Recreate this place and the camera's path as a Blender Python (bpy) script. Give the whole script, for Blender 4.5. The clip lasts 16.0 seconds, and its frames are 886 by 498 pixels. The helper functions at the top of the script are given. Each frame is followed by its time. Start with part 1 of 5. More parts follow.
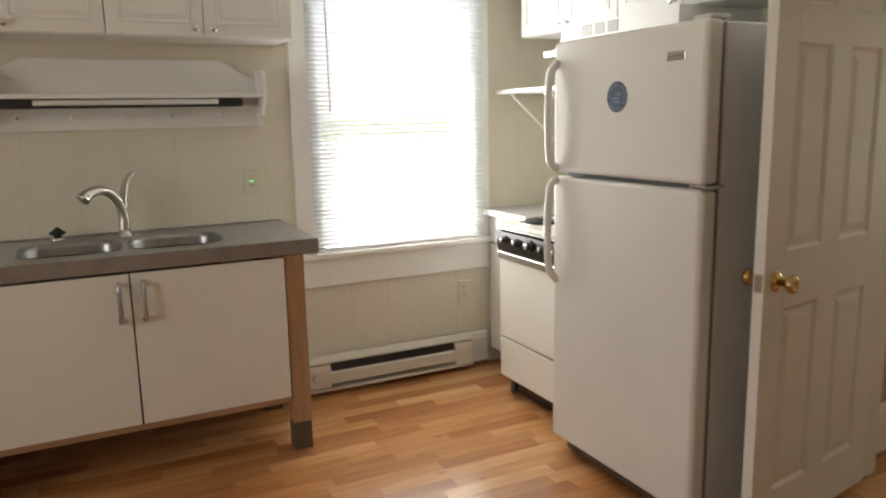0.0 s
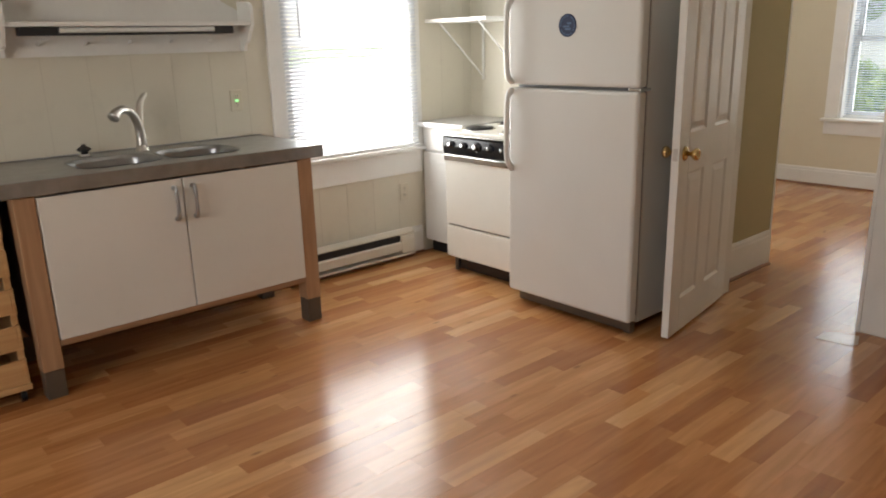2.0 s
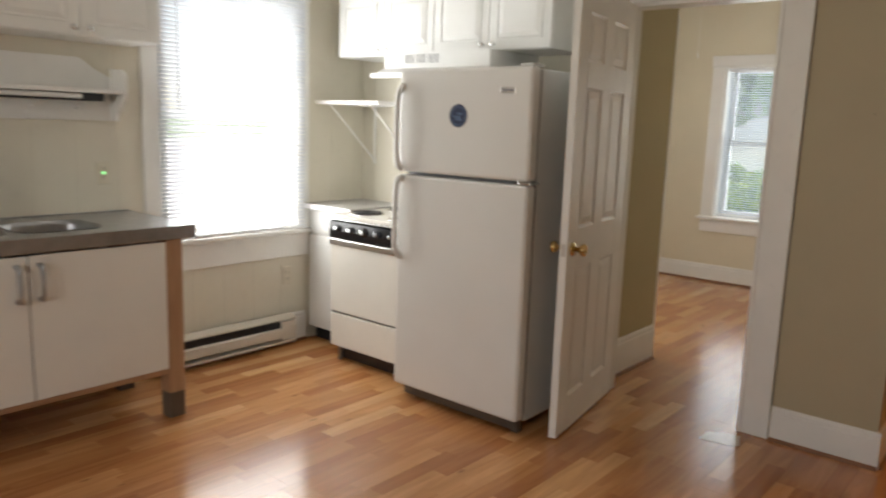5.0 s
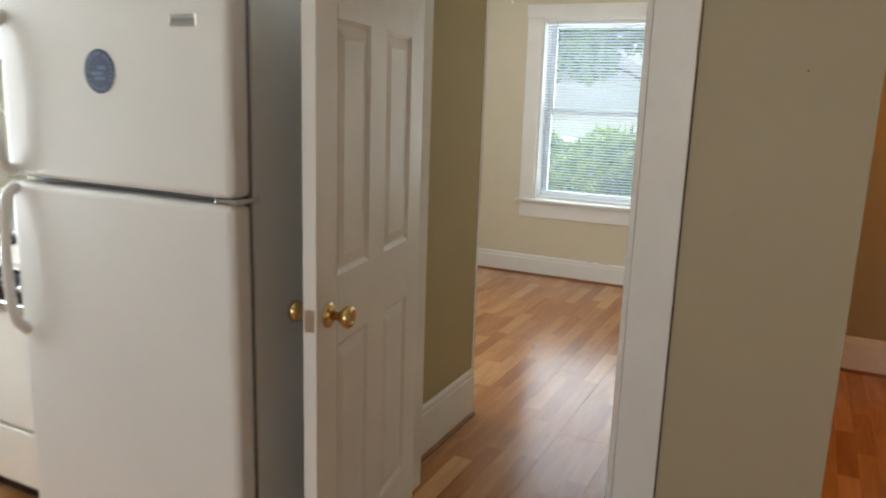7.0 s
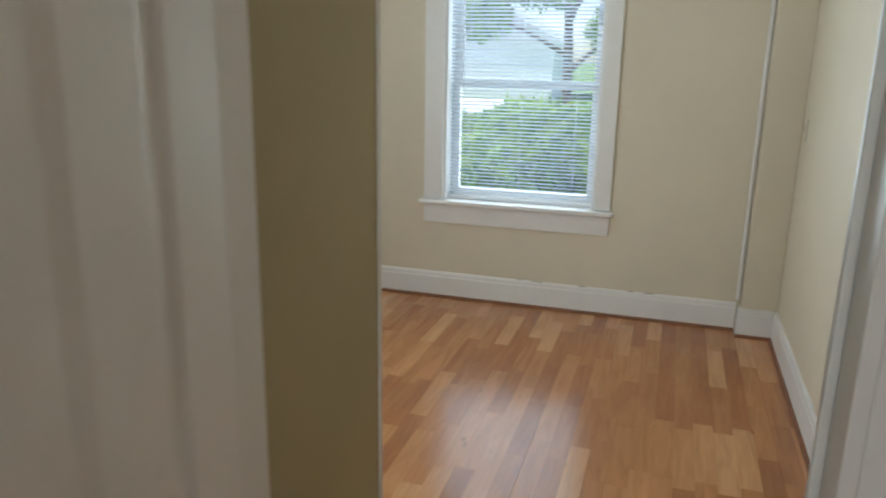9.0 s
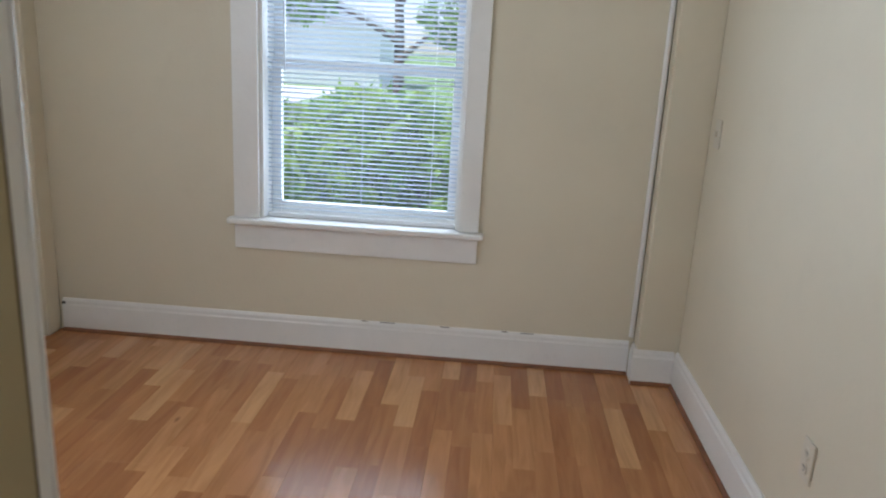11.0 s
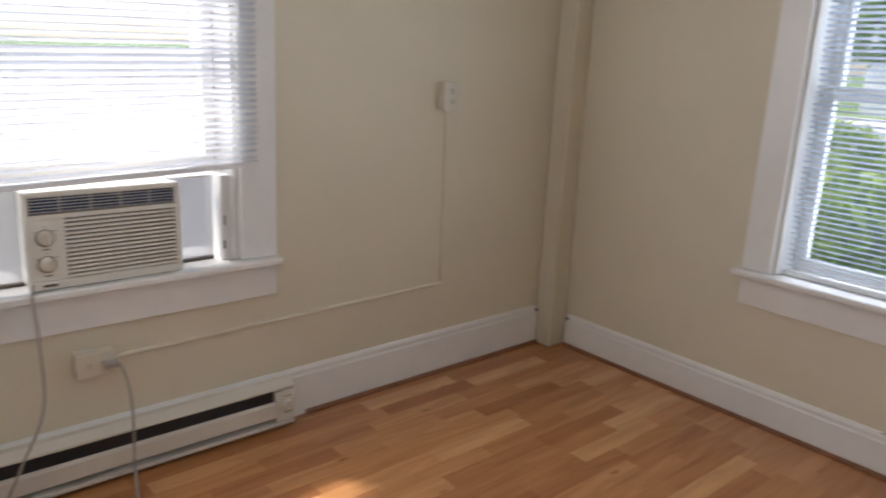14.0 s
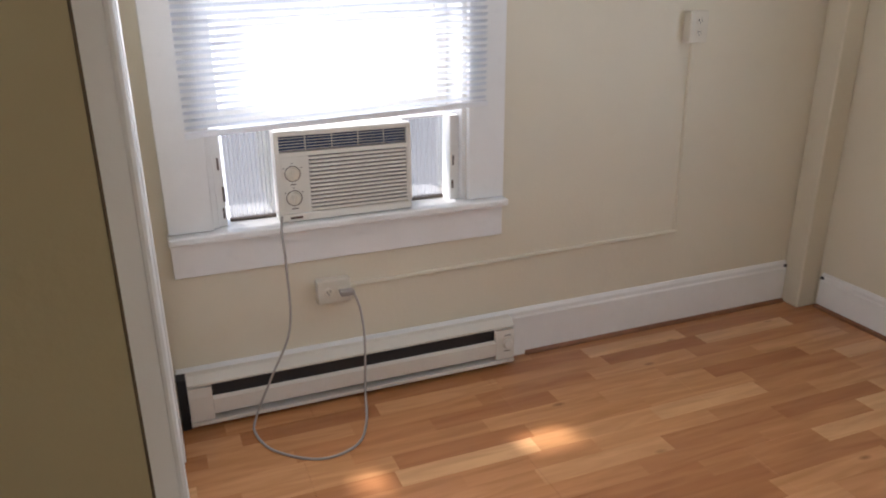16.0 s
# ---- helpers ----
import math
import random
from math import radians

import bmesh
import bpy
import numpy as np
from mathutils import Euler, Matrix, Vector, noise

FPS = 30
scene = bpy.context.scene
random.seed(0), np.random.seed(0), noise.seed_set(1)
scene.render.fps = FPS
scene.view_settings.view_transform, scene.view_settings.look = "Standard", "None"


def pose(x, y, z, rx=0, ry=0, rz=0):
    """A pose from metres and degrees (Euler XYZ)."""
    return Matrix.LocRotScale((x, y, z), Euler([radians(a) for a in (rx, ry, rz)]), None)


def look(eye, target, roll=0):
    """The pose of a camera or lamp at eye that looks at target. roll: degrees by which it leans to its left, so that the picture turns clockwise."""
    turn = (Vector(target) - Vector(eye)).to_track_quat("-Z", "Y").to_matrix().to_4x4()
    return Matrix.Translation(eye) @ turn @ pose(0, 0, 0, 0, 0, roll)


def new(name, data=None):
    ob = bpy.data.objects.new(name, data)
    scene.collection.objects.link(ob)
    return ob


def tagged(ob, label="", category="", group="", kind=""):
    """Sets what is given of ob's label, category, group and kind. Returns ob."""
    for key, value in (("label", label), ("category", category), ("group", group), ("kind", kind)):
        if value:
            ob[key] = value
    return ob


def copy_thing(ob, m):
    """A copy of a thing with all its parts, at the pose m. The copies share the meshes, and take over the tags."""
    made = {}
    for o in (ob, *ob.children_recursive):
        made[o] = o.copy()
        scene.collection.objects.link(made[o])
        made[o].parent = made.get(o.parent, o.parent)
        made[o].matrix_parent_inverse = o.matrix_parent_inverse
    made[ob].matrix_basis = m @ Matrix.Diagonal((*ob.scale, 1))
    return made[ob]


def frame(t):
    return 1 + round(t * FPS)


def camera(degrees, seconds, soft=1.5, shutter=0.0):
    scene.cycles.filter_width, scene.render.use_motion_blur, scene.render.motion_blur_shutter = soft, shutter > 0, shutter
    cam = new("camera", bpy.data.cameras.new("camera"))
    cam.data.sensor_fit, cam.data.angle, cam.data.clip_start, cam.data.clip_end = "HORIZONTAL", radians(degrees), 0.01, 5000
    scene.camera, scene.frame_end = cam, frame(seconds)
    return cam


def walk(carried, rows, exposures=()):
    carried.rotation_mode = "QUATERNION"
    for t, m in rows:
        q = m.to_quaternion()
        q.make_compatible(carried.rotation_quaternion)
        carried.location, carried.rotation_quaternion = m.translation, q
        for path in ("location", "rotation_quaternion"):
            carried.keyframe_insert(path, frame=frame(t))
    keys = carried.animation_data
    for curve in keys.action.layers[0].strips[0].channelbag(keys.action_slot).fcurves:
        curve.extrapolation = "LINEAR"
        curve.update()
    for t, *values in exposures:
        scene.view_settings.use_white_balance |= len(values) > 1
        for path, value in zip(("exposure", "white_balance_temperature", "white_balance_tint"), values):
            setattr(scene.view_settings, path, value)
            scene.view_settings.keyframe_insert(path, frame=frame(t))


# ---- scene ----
cam = camera(62.0, 16.0, soft=1.9, shutter=0.5)
PATH = [
    (0, (0.76, 0.455, 1.412), (1.631, 2.22, 1.058), -1.2),
    (0.5, (0.472, 0.381, 1.423), (1.495, 2.058, 1.046), -0.2),
    (1, (0.102, 0.386, 1.427), (1.233, 1.99, 1.043), -1.4),
    (1.5, (-0.15, 0.281, 1.412), (1.108, 1.767, 0.953), -3.1),
    (2, (-0.375, 0.215, 1.408), (0.896, 1.662, 0.866), -1.5),
    (2.5, (-0.516, 0.188, 1.416), (0.743, 1.665, 0.935), -0.3),
    (3, (-0.614, 0.156, 1.438), (0.654, 1.669, 1.117), 0.5),
    (3.2, (-0.634, 0.154, 1.447), (0.638, 1.674, 1.181), 0.7),
    (5.3, (-0.062, 0.407, 1.421), (1.535, 1.551, 1.049), 2.0),
    (5.5, (0.058, 0.491, 1.433), (1.725, 1.525, 1.041), 1.9),
    (6, (0.417, 0.634, 1.416), (2.173, 1.499, 1.008), 1.7),
    (6.5, (0.815, 0.774, 1.442), (2.555, 1.673, 1.036), 2.3),
    (7, (1.189, 0.96, 1.436), (2.95, 1.817, 1.028), 1.9),
    (7.5, (1.578, 1.114, 1.427), (3.348, 1.938, 0.995), 2.0),
    (8, (1.922, 1.282, 1.419), (3.692, 2.103, 0.979), 1.6),
    (8.5, (2.266, 1.497, 1.44), (4.083, 2.2, 0.988), 1.2),
    (9, (2.585, 1.588, 1.487), (4.434, 2.161, 0.984), 1.0),
    (9.5, (2.868, 1.644, 1.448), (4.759, 1.961, 0.88), 1.1),
    (9.7, (2.977, 1.694, 1.438), (4.879, 1.868, 0.844), 1.1),
    (11.8, (3.852, 1.874, 1.422), (5.789, 2.039, 0.953), 4.0),
    (12, (3.9, 1.871, 1.419), (5.817, 2.211, 0.959), 4.0),
    (12.5, (4.065, 1.749, 1.412), (5.859, 2.509, 0.96), 4.2),
    (13, (4.089, 1.68, 1.414), (5.722, 2.736, 0.947), 3.8),
    (13.5, (4.088, 1.661, 1.42), (5.553, 2.934, 0.938), 3.6),
    (14, (4.081, 1.659, 1.421), (5.343, 3.122, 0.907), 2.7),
    (14.5, (4.109, 1.637, 1.412), (5.125, 3.273, 0.872), 1.3),
    (15, (4.141, 1.656, 1.431), (4.923, 3.397, 0.834), 0.5),
    (15.5, (4.176, 1.669, 1.429), (4.819, 3.445, 0.77), -0.7),
    (16, (4.157, 1.69, 1.428), (4.85, 3.435, 0.737), -0.4),
]
EXPOSURES = [(0.0, 0.72, 7500, 12), (2.0, 0.83, 7200, 13), (3.0, 0.66, 6800, 11), (5.5, 0.76, 7200, 12), (6.5, 0.82, 7000, 9), (7.5, 1.12, 6400, 5), (8.5, 0.88, 6500, 4), (9.0, 0.80, 6000, 4), (9.7, 0.86, 5800, 9),
             (12.0, 0.54, 5900, 11), (13.0, 0.49, 6200, 14), (14.0, 0.53, 6300, 17), (16.0, 0.86, 6050, 18)]
walk(cam, [(t, look(eye, target, roll)) for t, eye, target, roll in PATH], EXPOSURES)

# ---- world, sun, window light ----
SUN_DIR = Vector((0.19, -0.60, -1.0)).normalized()
world = bpy.data.worlds.new("sky_world")
world.use_nodes = True
scene.world = world
wn = world.node_tree.nodes
sky = wn.new("ShaderNodeTexSky")
sky.sky_type, sky.sun_disc = "NISHITA", False
sky.sun_elevation, sky.sun_rotation = radians(58), radians(-18)
wn["Background"].inputs["Strength"].default_value = 0.15
world.node_tree.links.new(sky.outputs["Color"], wn["Background"].inputs["Color"])

sun_data = bpy.data.lights.new("sun", "SUN")
sun_data.energy, sun_data.angle, sun_data.color = 5.0, radians(4.5), (1.0, 0.95, 0.86)
sun = new("sun", sun_data)
sun.matrix_world = Matrix.Translation((0, 8, 12)) @ SUN_DIR.to_track_quat("-Z", "Y").to_matrix().to_4x4()


def window_lamp(name, place, turn, w, h, power, colour):
    data = bpy.data.lights.new(name, "AREA")
    data.shape, data.size, data.size_y, data.energy, data.color = "RECTANGLE", w, h, power, colour
    lamp = new(name, data)
    lamp.matrix_world = Matrix.Translation(place) @ Euler([radians(a) for a in turn]).to_matrix().to_4x4()
    return lamp


# daylight in the openings: sky outside on the blinds, and what the blinds let into the rooms
window_lamp("skylight_kitchen_outer", (2.295, 4.34, 1.43), (-90, 0, 0), 0.88, 1.38, 26, (0.86, 0.94, 1.0))
window_lamp("skylight_kitchen", (2.285, 3.975, 1.43), (-90, 0, 0), 0.88, 1.34, 14, (0.90, 0.96, 1.0))
window_lamp("skylight_bedroom_outer", (4.745, 4.50, 1.52), (-90, 0, 0), 0.86, 1.0, 12, (0.93, 0.97, 1.0))
window_lamp("skylight_bedroom", (4.745, 3.985, 1.53), (-90, 0, 0), 0.92, 1.0, 9.5, (0.95, 0.97, 1.0))
window_lamp("skylight_garden_outer", (7.22, 2.467, 1.33), (0, 90, 0), 1.38, 0.86, 14, (0.82, 0.92, 1.0))
window_lamp("skylight_garden", (6.925, 2.467, 1.33), (0, 90, 0), 1.38, 0.86, 3.3, (0.84, 0.93, 1.0))
# fill light through an unseen, assumed west window
window_lamp("fill_west", (-2.52, 1.6, 1.5), (0, -90, 0), 1.4, 2.0, 28, (0.97, 0.98, 1.0))
# the warm lamp in the room at the hall's end
hall_lamp = bpy.data.lights.new("hall_bulb", "POINT")
hall_lamp.energy, hall_lamp.color, hall_lamp.shadow_soft_size = 6.5, (1.0, 0.38, 0.06), 0.06
new("hall_bulb", hall_lamp).location = (6.35, -0.1, 2.33)
# second bulb, unseen, added to turn the hall itself orange
new("hall_bulb", hall_lamp).location = (4.9, -0.3, 2.33)

# ---- materials ----


def mat(name, colour, rough=0.5, metal=0.0, spread=0.06, scale=6.0, bump=0.0, bump_scale=80.0, dirt=0.0, coat=0.0):
    m = bpy.data.materials.new(name)
    m.use_nodes = True
    nt = m.node_tree
    b = nt.nodes["Principled BSDF"]
    b.inputs["Roughness"].default_value, b.inputs["Metallic"].default_value = rough, metal
    b.inputs["Coat Weight"].default_value = coat
    geo = nt.nodes.new("ShaderNodeNewGeometry")
    n1 = nt.nodes.new("ShaderNodeTexNoise")
    n1.inputs["Scale"].default_value, n1.inputs["Detail"].default_value = scale, 5
    nt.links.new(geo.outputs["Position"], n1.inputs["Vector"])
    ramp = nt.nodes.new("ShaderNodeValToRGB")
    lo = [max(0, c * (1 - spread)) for c in colour]
    hi = [min(1, c * (1 + spread)) for c in colour]
    ramp.color_ramp.elements[0].color, ramp.color_ramp.elements[1].color = (*lo, 1), (*hi, 1)
    ramp.color_ramp.elements[0].position, ramp.color_ramp.elements[1].position = 0.3, 0.7
    nt.links.new(n1.outputs["Fac"], ramp.inputs["Fac"])
    out = ramp.outputs["Color"]
    if dirt:
        n2 = nt.nodes.new("ShaderNodeTexNoise")
        n2.inputs["Scale"].default_value, n2.inputs["Detail"].default_value = scale * 5, 8
        nt.links.new(geo.outputs["Position"], n2.inputs["Vector"])
        r2 = nt.nodes.new("ShaderNodeValToRGB")
        r2.color_ramp.elements[0].position, r2.color_ramp.elements[1].position = 0.58, 0.75
        nt.links.new(n2.outputs["Fac"], r2.inputs["Fac"])
        mul = nt.nodes.new("ShaderNodeMath")
        mul.operation = "MULTIPLY"
        mul.inputs[1].default_value = dirt
        nt.links.new(r2.outputs["Color"], mul.inputs[0])
        mix = nt.nodes.new("ShaderNodeMix")
        mix.data_type = "RGBA"
        nt.links.new(mul.outputs[0], mix.inputs["Factor"])
        nt.links.new(out, mix.inputs["A"])
        mix.inputs["B"].default_value = (*[c * 0.55 for c in colour], 1)
        out = mix.outputs["Result"]
    nt.links.new(out, b.inputs["Base Color"])
    if bump:
        n3 = nt.nodes.new("ShaderNodeTexNoise")
        n3.inputs["Scale"].default_value, n3.inputs["Detail"].default_value = bump_scale, 4
        nt.links.new(geo.outputs["Position"], n3.inputs["Vector"])
        bp = nt.nodes.new("ShaderNodeBump")
        bp.inputs["Strength"].default_value, bp.inputs["Distance"].default_value = bump, 0.004
        nt.links.new(n3.outputs["Fac"], bp.inputs["Height"])
        nt.links.new(bp.outputs["Normal"], b.inputs["Normal"])
    return m


def wood_mat(name, dark, light, axis, rough=0.45):
    """Timber with grain along one axis (0, 1, 2)."""
    m = bpy.data.materials.new(name)
    m.use_nodes = True
    nt = m.node_tree
    b = nt.nodes["Principled BSDF"]
    geo, mp = nt.nodes.new("ShaderNodeNewGeometry"), nt.nodes.new("ShaderNodeMapping")
    sc = [40.0, 40.0, 40.0]
    sc[axis] = 2.5
    mp.inputs["Scale"].default_value = sc
    nt.links.new(geo.outputs["Position"], mp.inputs["Vector"])
    n = nt.nodes.new("ShaderNodeTexNoise")
    n.inputs["Scale"].default_value, n.inputs["Detail"].default_value, n.inputs["Distortion"].default_value = 1.0, 6, 0.6
    nt.links.new(mp.outputs["Vector"], n.inputs["Vector"])
    ramp = nt.nodes.new("ShaderNodeValToRGB")
    ramp.color_ramp.elements[0].color, ramp.color_ramp.elements[1].color = (*dark, 1), (*light, 1)
    ramp.color_ramp.elements[0].position, ramp.color_ramp.elements[1].position = 0.3, 0.7
    nt.links.new(n.outputs["Fac"], ramp.inputs["Fac"])
    nt.links.new(ramp.outputs["Color"], b.inputs["Base Color"])
    bp = nt.nodes.new("ShaderNodeBump")
    bp.inputs["Strength"].default_value, bp.inputs["Distance"].default_value = 0.15, 0.002
    nt.links.new(n.outputs["Fac"], bp.inputs["Height"])
    nt.links.new(bp.outputs["Normal"], b.inputs["Normal"])
    b.inputs["Roughness"].default_value = rough
    return m


def laminate_mat():
    """Printed three-strip laminate: three strips a board along x, each with its own tone, grain and a few knots."""
    m = bpy.data.materials.new("laminate_strips")
    m.use_nodes = True
    nt = m.node_tree
    link, node = nt.links.new, nt.nodes.new

    def op(kind, a, b=None):
        q = node("ShaderNodeMath")
        q.operation = kind
        for i, v in enumerate((a, b)):
            if v is None:
                continue
            if isinstance(v, (int, float)):
                q.inputs[i].default_value = v
            else:
                link(v, q.inputs[i])
        return q.outputs[0]

    b = nt.nodes["Principled BSDF"]
    geo, sep = node("ShaderNodeNewGeometry"), node("ShaderNodeSeparateXYZ")
    link(geo.outputs["Position"], sep.inputs[0])
    x, y = sep.outputs["X"], sep.outputs["Y"]
    row = op("FLOOR", op("DIVIDE", y, 0.078))
    w1 = node("ShaderNodeTexWhiteNoise")
    w1.noise_dimensions = "1D"
    link(row, w1.inputs["W"])
    u = op("ADD", op("DIVIDE", x, 0.47), op("MULTIPLY", w1.outputs["Value"], 7.3))
    cell = op("FLOOR", u)
    comb = node("ShaderNodeCombineXYZ")
    link(row, comb.inputs["X"]), link(cell, comb.inputs["Y"])
    w2 = node("ShaderNodeTexWhiteNoise")
    w2.noise_dimensions = "2D"
    link(comb.outputs[0], w2.inputs["Vector"])
    tone = node("ShaderNodeValToRGB")
    els = tone.color_ramp.elements
    els[0].color, els[0].position = (0.375, 0.152, 0.056, 1), 0.0
    els[1].color, els[1].position = (0.665, 0.375, 0.172, 1), 1.0
    for p, c in ((0.3, (0.468, 0.206, 0.080, 1)), (0.6, (0.515, 0.238, 0.094, 1)), (0.85, (0.575, 0.284, 0.117, 1))):
        e = els.new(p)
        e.color = c
    link(w2.outputs["Value"], tone.inputs["Fac"])
    # grain, shifted from strip to strip
    gv = node("ShaderNodeCombineXYZ")
    link(op("ADD", op("MULTIPLY", x, 3.0), op("MULTIPLY", w2.outputs["Value"], 50.0)), gv.inputs["X"])
    link(op("MULTIPLY", y, 26.0), gv.inputs["Y"])
    grain = node("ShaderNodeTexNoise")
    grain.inputs["Scale"].default_value, grain.inputs["Detail"].default_value, grain.inputs["Distortion"].default_value = 1.0, 6, 0.8
    link(gv.outputs[0], grain.inputs["Vector"])
    gr = node("ShaderNodeValToRGB")
    gr.color_ramp.elements[0].color, gr.color_ramp.elements[1].color = (0.80, 0.75, 0.70, 1), (1.07, 1.06, 1.05, 1)
    gr.color_ramp.elements[0].position, gr.color_ramp.elements[1].position = 0.28, 0.66
    link(grain.outputs["Fac"], gr.inputs["Fac"])
    mul = node("ShaderNodeMix")
    mul.data_type, mul.blend_type = "RGBA", "MULTIPLY"
    mul.inputs["Factor"].default_value = 1.0
    link(tone.outputs["Color"], mul.inputs["A"]), link(gr.outputs["Color"], mul.inputs["B"])
    # knots
    kv = node("ShaderNodeCombineXYZ")
    link(op("MULTIPLY", x, 3.2), kv.inputs["X"]), link(op("MULTIPLY", y, 8.0), kv.inputs["Y"])
    vor = node("ShaderNodeTexVoronoi")
    vor.inputs["Scale"].default_value = 1.0
    link(kv.outputs[0], vor.inputs["Vector"])
    kr = node("ShaderNodeValToRGB")
    kr.color_ramp.elements[0].position, kr.color_ramp.elements[1].position = 0.03, 0.1
    link(vor.outputs["Distance"], kr.inputs["Fac"])
    keep = op("GREATER_THAN", w2.outputs["Value"], 0.55)
    kfac = op("MULTIPLY", op("SUBTRACT", 1.0, kr.outputs["Color"]), op("MULTIPLY", keep, 0.6))
    kmix = node("ShaderNodeMix")
    kmix.data_type = "RGBA"
    link(kfac, kmix.inputs["Factor"]), link(mul.outputs["Result"], kmix.inputs["A"])
    kmix.inputs["B"].default_value = (0.12, 0.05, 0.022, 1)
    link(kmix.outputs["Result"], b.inputs["Base Color"])
    wear = node("ShaderNodeTexNoise")
    wear.inputs["Scale"].default_value, wear.inputs["Detail"].default_value = 1.6, 6
    link(geo.outputs["Position"], wear.inputs["Vector"])
    rr = node("ShaderNodeMapRange")
    rr.inputs["To Min"].default_value, rr.inputs["To Max"].default_value = 0.15, 0.26
    b.inputs["IOR"].default_value = 1.6
    link(wear.outputs["Fac"], rr.inputs["Value"])
    link(rr.outputs[0], b.inputs["Roughness"])
    bp = node("ShaderNodeBump")
    bp.inputs["Strength"].default_value, bp.inputs["Distance"].default_value = 0.05, 0.002
    link(grain.outputs["Fac"], bp.inputs["Height"])
    link(bp.outputs["Normal"], b.inputs["Normal"])
    return m


def thin_mat(name, colour, see, glow=0.55, rough=0.5):
    """Thin plastic: light scatters through it, and a share `see` passes straight."""
    m = bpy.data.materials.new(name)
    m.use_nodes = True
    nt = m.node_tree
    nt.nodes.remove(nt.nodes["Principled BSDF"])
    d, t = nt.nodes.new("ShaderNodeBsdfDiffuse"), nt.nodes.new("ShaderNodeBsdfTranslucent")
    d.inputs["Color"].default_value = t.inputs["Color"].default_value = (*colour, 1)
    mix = nt.nodes.new("ShaderNodeMixShader")
    mix.inputs[0].default_value = glow
    nt.links.new(d.outputs[0], mix.inputs[1])
    nt.links.new(t.outputs[0], mix.inputs[2])
    tr, mix2 = nt.nodes.new("ShaderNodeBsdfTransparent"), nt.nodes.new("ShaderNodeMixShader")
    mix2.inputs[0].default_value = see
    nt.links.new(mix.outputs[0], mix2.inputs[1])
    nt.links.new(tr.outputs[0], mix2.inputs[2])
    nt.links.new(mix2.outputs[0], nt.nodes["Material Output"].inputs["Surface"])
    return m


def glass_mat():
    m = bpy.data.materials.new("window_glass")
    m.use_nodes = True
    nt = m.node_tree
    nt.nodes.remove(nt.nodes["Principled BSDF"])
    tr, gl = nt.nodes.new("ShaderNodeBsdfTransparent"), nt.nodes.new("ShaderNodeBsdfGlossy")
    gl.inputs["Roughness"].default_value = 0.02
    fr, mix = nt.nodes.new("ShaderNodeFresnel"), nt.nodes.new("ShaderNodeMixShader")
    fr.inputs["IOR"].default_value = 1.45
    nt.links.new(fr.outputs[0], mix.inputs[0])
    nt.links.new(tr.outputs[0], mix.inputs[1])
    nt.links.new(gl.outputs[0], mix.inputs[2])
    # thin white scatter added to the panes to imitate outdoor haze
    haze, haze_mix = nt.nodes.new("ShaderNodeBsdfTranslucent"), nt.nodes.new("ShaderNodeMixShader")
    haze.inputs["Color"].default_value = (0.8, 0.86, 0.9, 1)
    haze_mix.inputs[0].default_value = 0.008
    nt.links.new(mix.outputs[0], haze_mix.inputs[1])
    nt.links.new(haze.outputs[0], haze_mix.inputs[2])
    nt.links.new(haze_mix.outputs[0], nt.nodes["Material Output"].inputs["Surface"])
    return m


def leaf_mat(name, dark, light):
    m = bpy.data.materials.new(name)
    m.use_nodes = True
    nt = m.node_tree
    b = nt.nodes["Principled BSDF"]
    geo, ramp = nt.nodes.new("ShaderNodeNewGeometry"), nt.nodes.new("ShaderNodeValToRGB")
    ramp.color_ramp.elements[0].color, ramp.color_ramp.elements[1].color = (*dark, 1), (*light, 1)
    nt.links.new(geo.outputs["Random Per Island"], ramp.inputs["Fac"])
    nt.links.new(ramp.outputs["Color"], b.inputs["Base Color"])
    b.inputs["Roughness"].default_value = 0.45
    tr, mix = nt.nodes.new("ShaderNodeBsdfTranslucent"), nt.nodes.new("ShaderNodeMixShader")
    nt.links.new(ramp.outputs["Color"], tr.inputs["Color"])
    mix.inputs[0].default_value = 0.55
    nt.links.new(b.outputs[0], mix.inputs[1])
    nt.links.new(tr.outputs[0], mix.inputs[2])
    nt.links.new(mix.outputs[0], nt.nodes["Material Output"].inputs["Surface"])
    return m


KITCHEN_PAINT = mat("cream_panel_paint", (0.70, 0.66, 0.56), 0.5, spread=0.03, scale=2.5, bump=0.12, bump_scale=30, dirt=0.10)
KHAKI_PAINT = mat("khaki_wall_paint", (0.44, 0.372, 0.215), 0.55, spread=0.03, scale=2.0, bump=0.15, bump_scale=60, dirt=0.05)
PIER_PAINT = mat("beige_pier_paint", (0.45, 0.386, 0.262), 0.55, spread=0.03, scale=2.0, bump=0.15, bump_scale=50, dirt=0.06)
ROOM_PAINT = mat("warm_cream_wall_paint", (0.72, 0.66, 0.52), 0.6, spread=0.03, scale=2.0, bump=0.15, bump_scale=60, dirt=0.05)
TRIM = mat("white_trim_paint", (0.83, 0.825, 0.80), 0.38, spread=0.03, scale=5, bump=0.12, bump_scale=40, dirt=0.08)
CEIL = mat("ceiling_paint", (0.74, 0.72, 0.67), 0.7, spread=0.03, scale=2, bump=0.1, bump_scale=60)
SHOE = mat("brown_shoe_moulding_wood", (0.23, 0.095, 0.04), 0.4, spread=0.2, scale=12)
LAMINATE = laminate_mat()
SUBFLOOR = mat("dark_underlay", (0.08, 0.045, 0.025), 0.8)
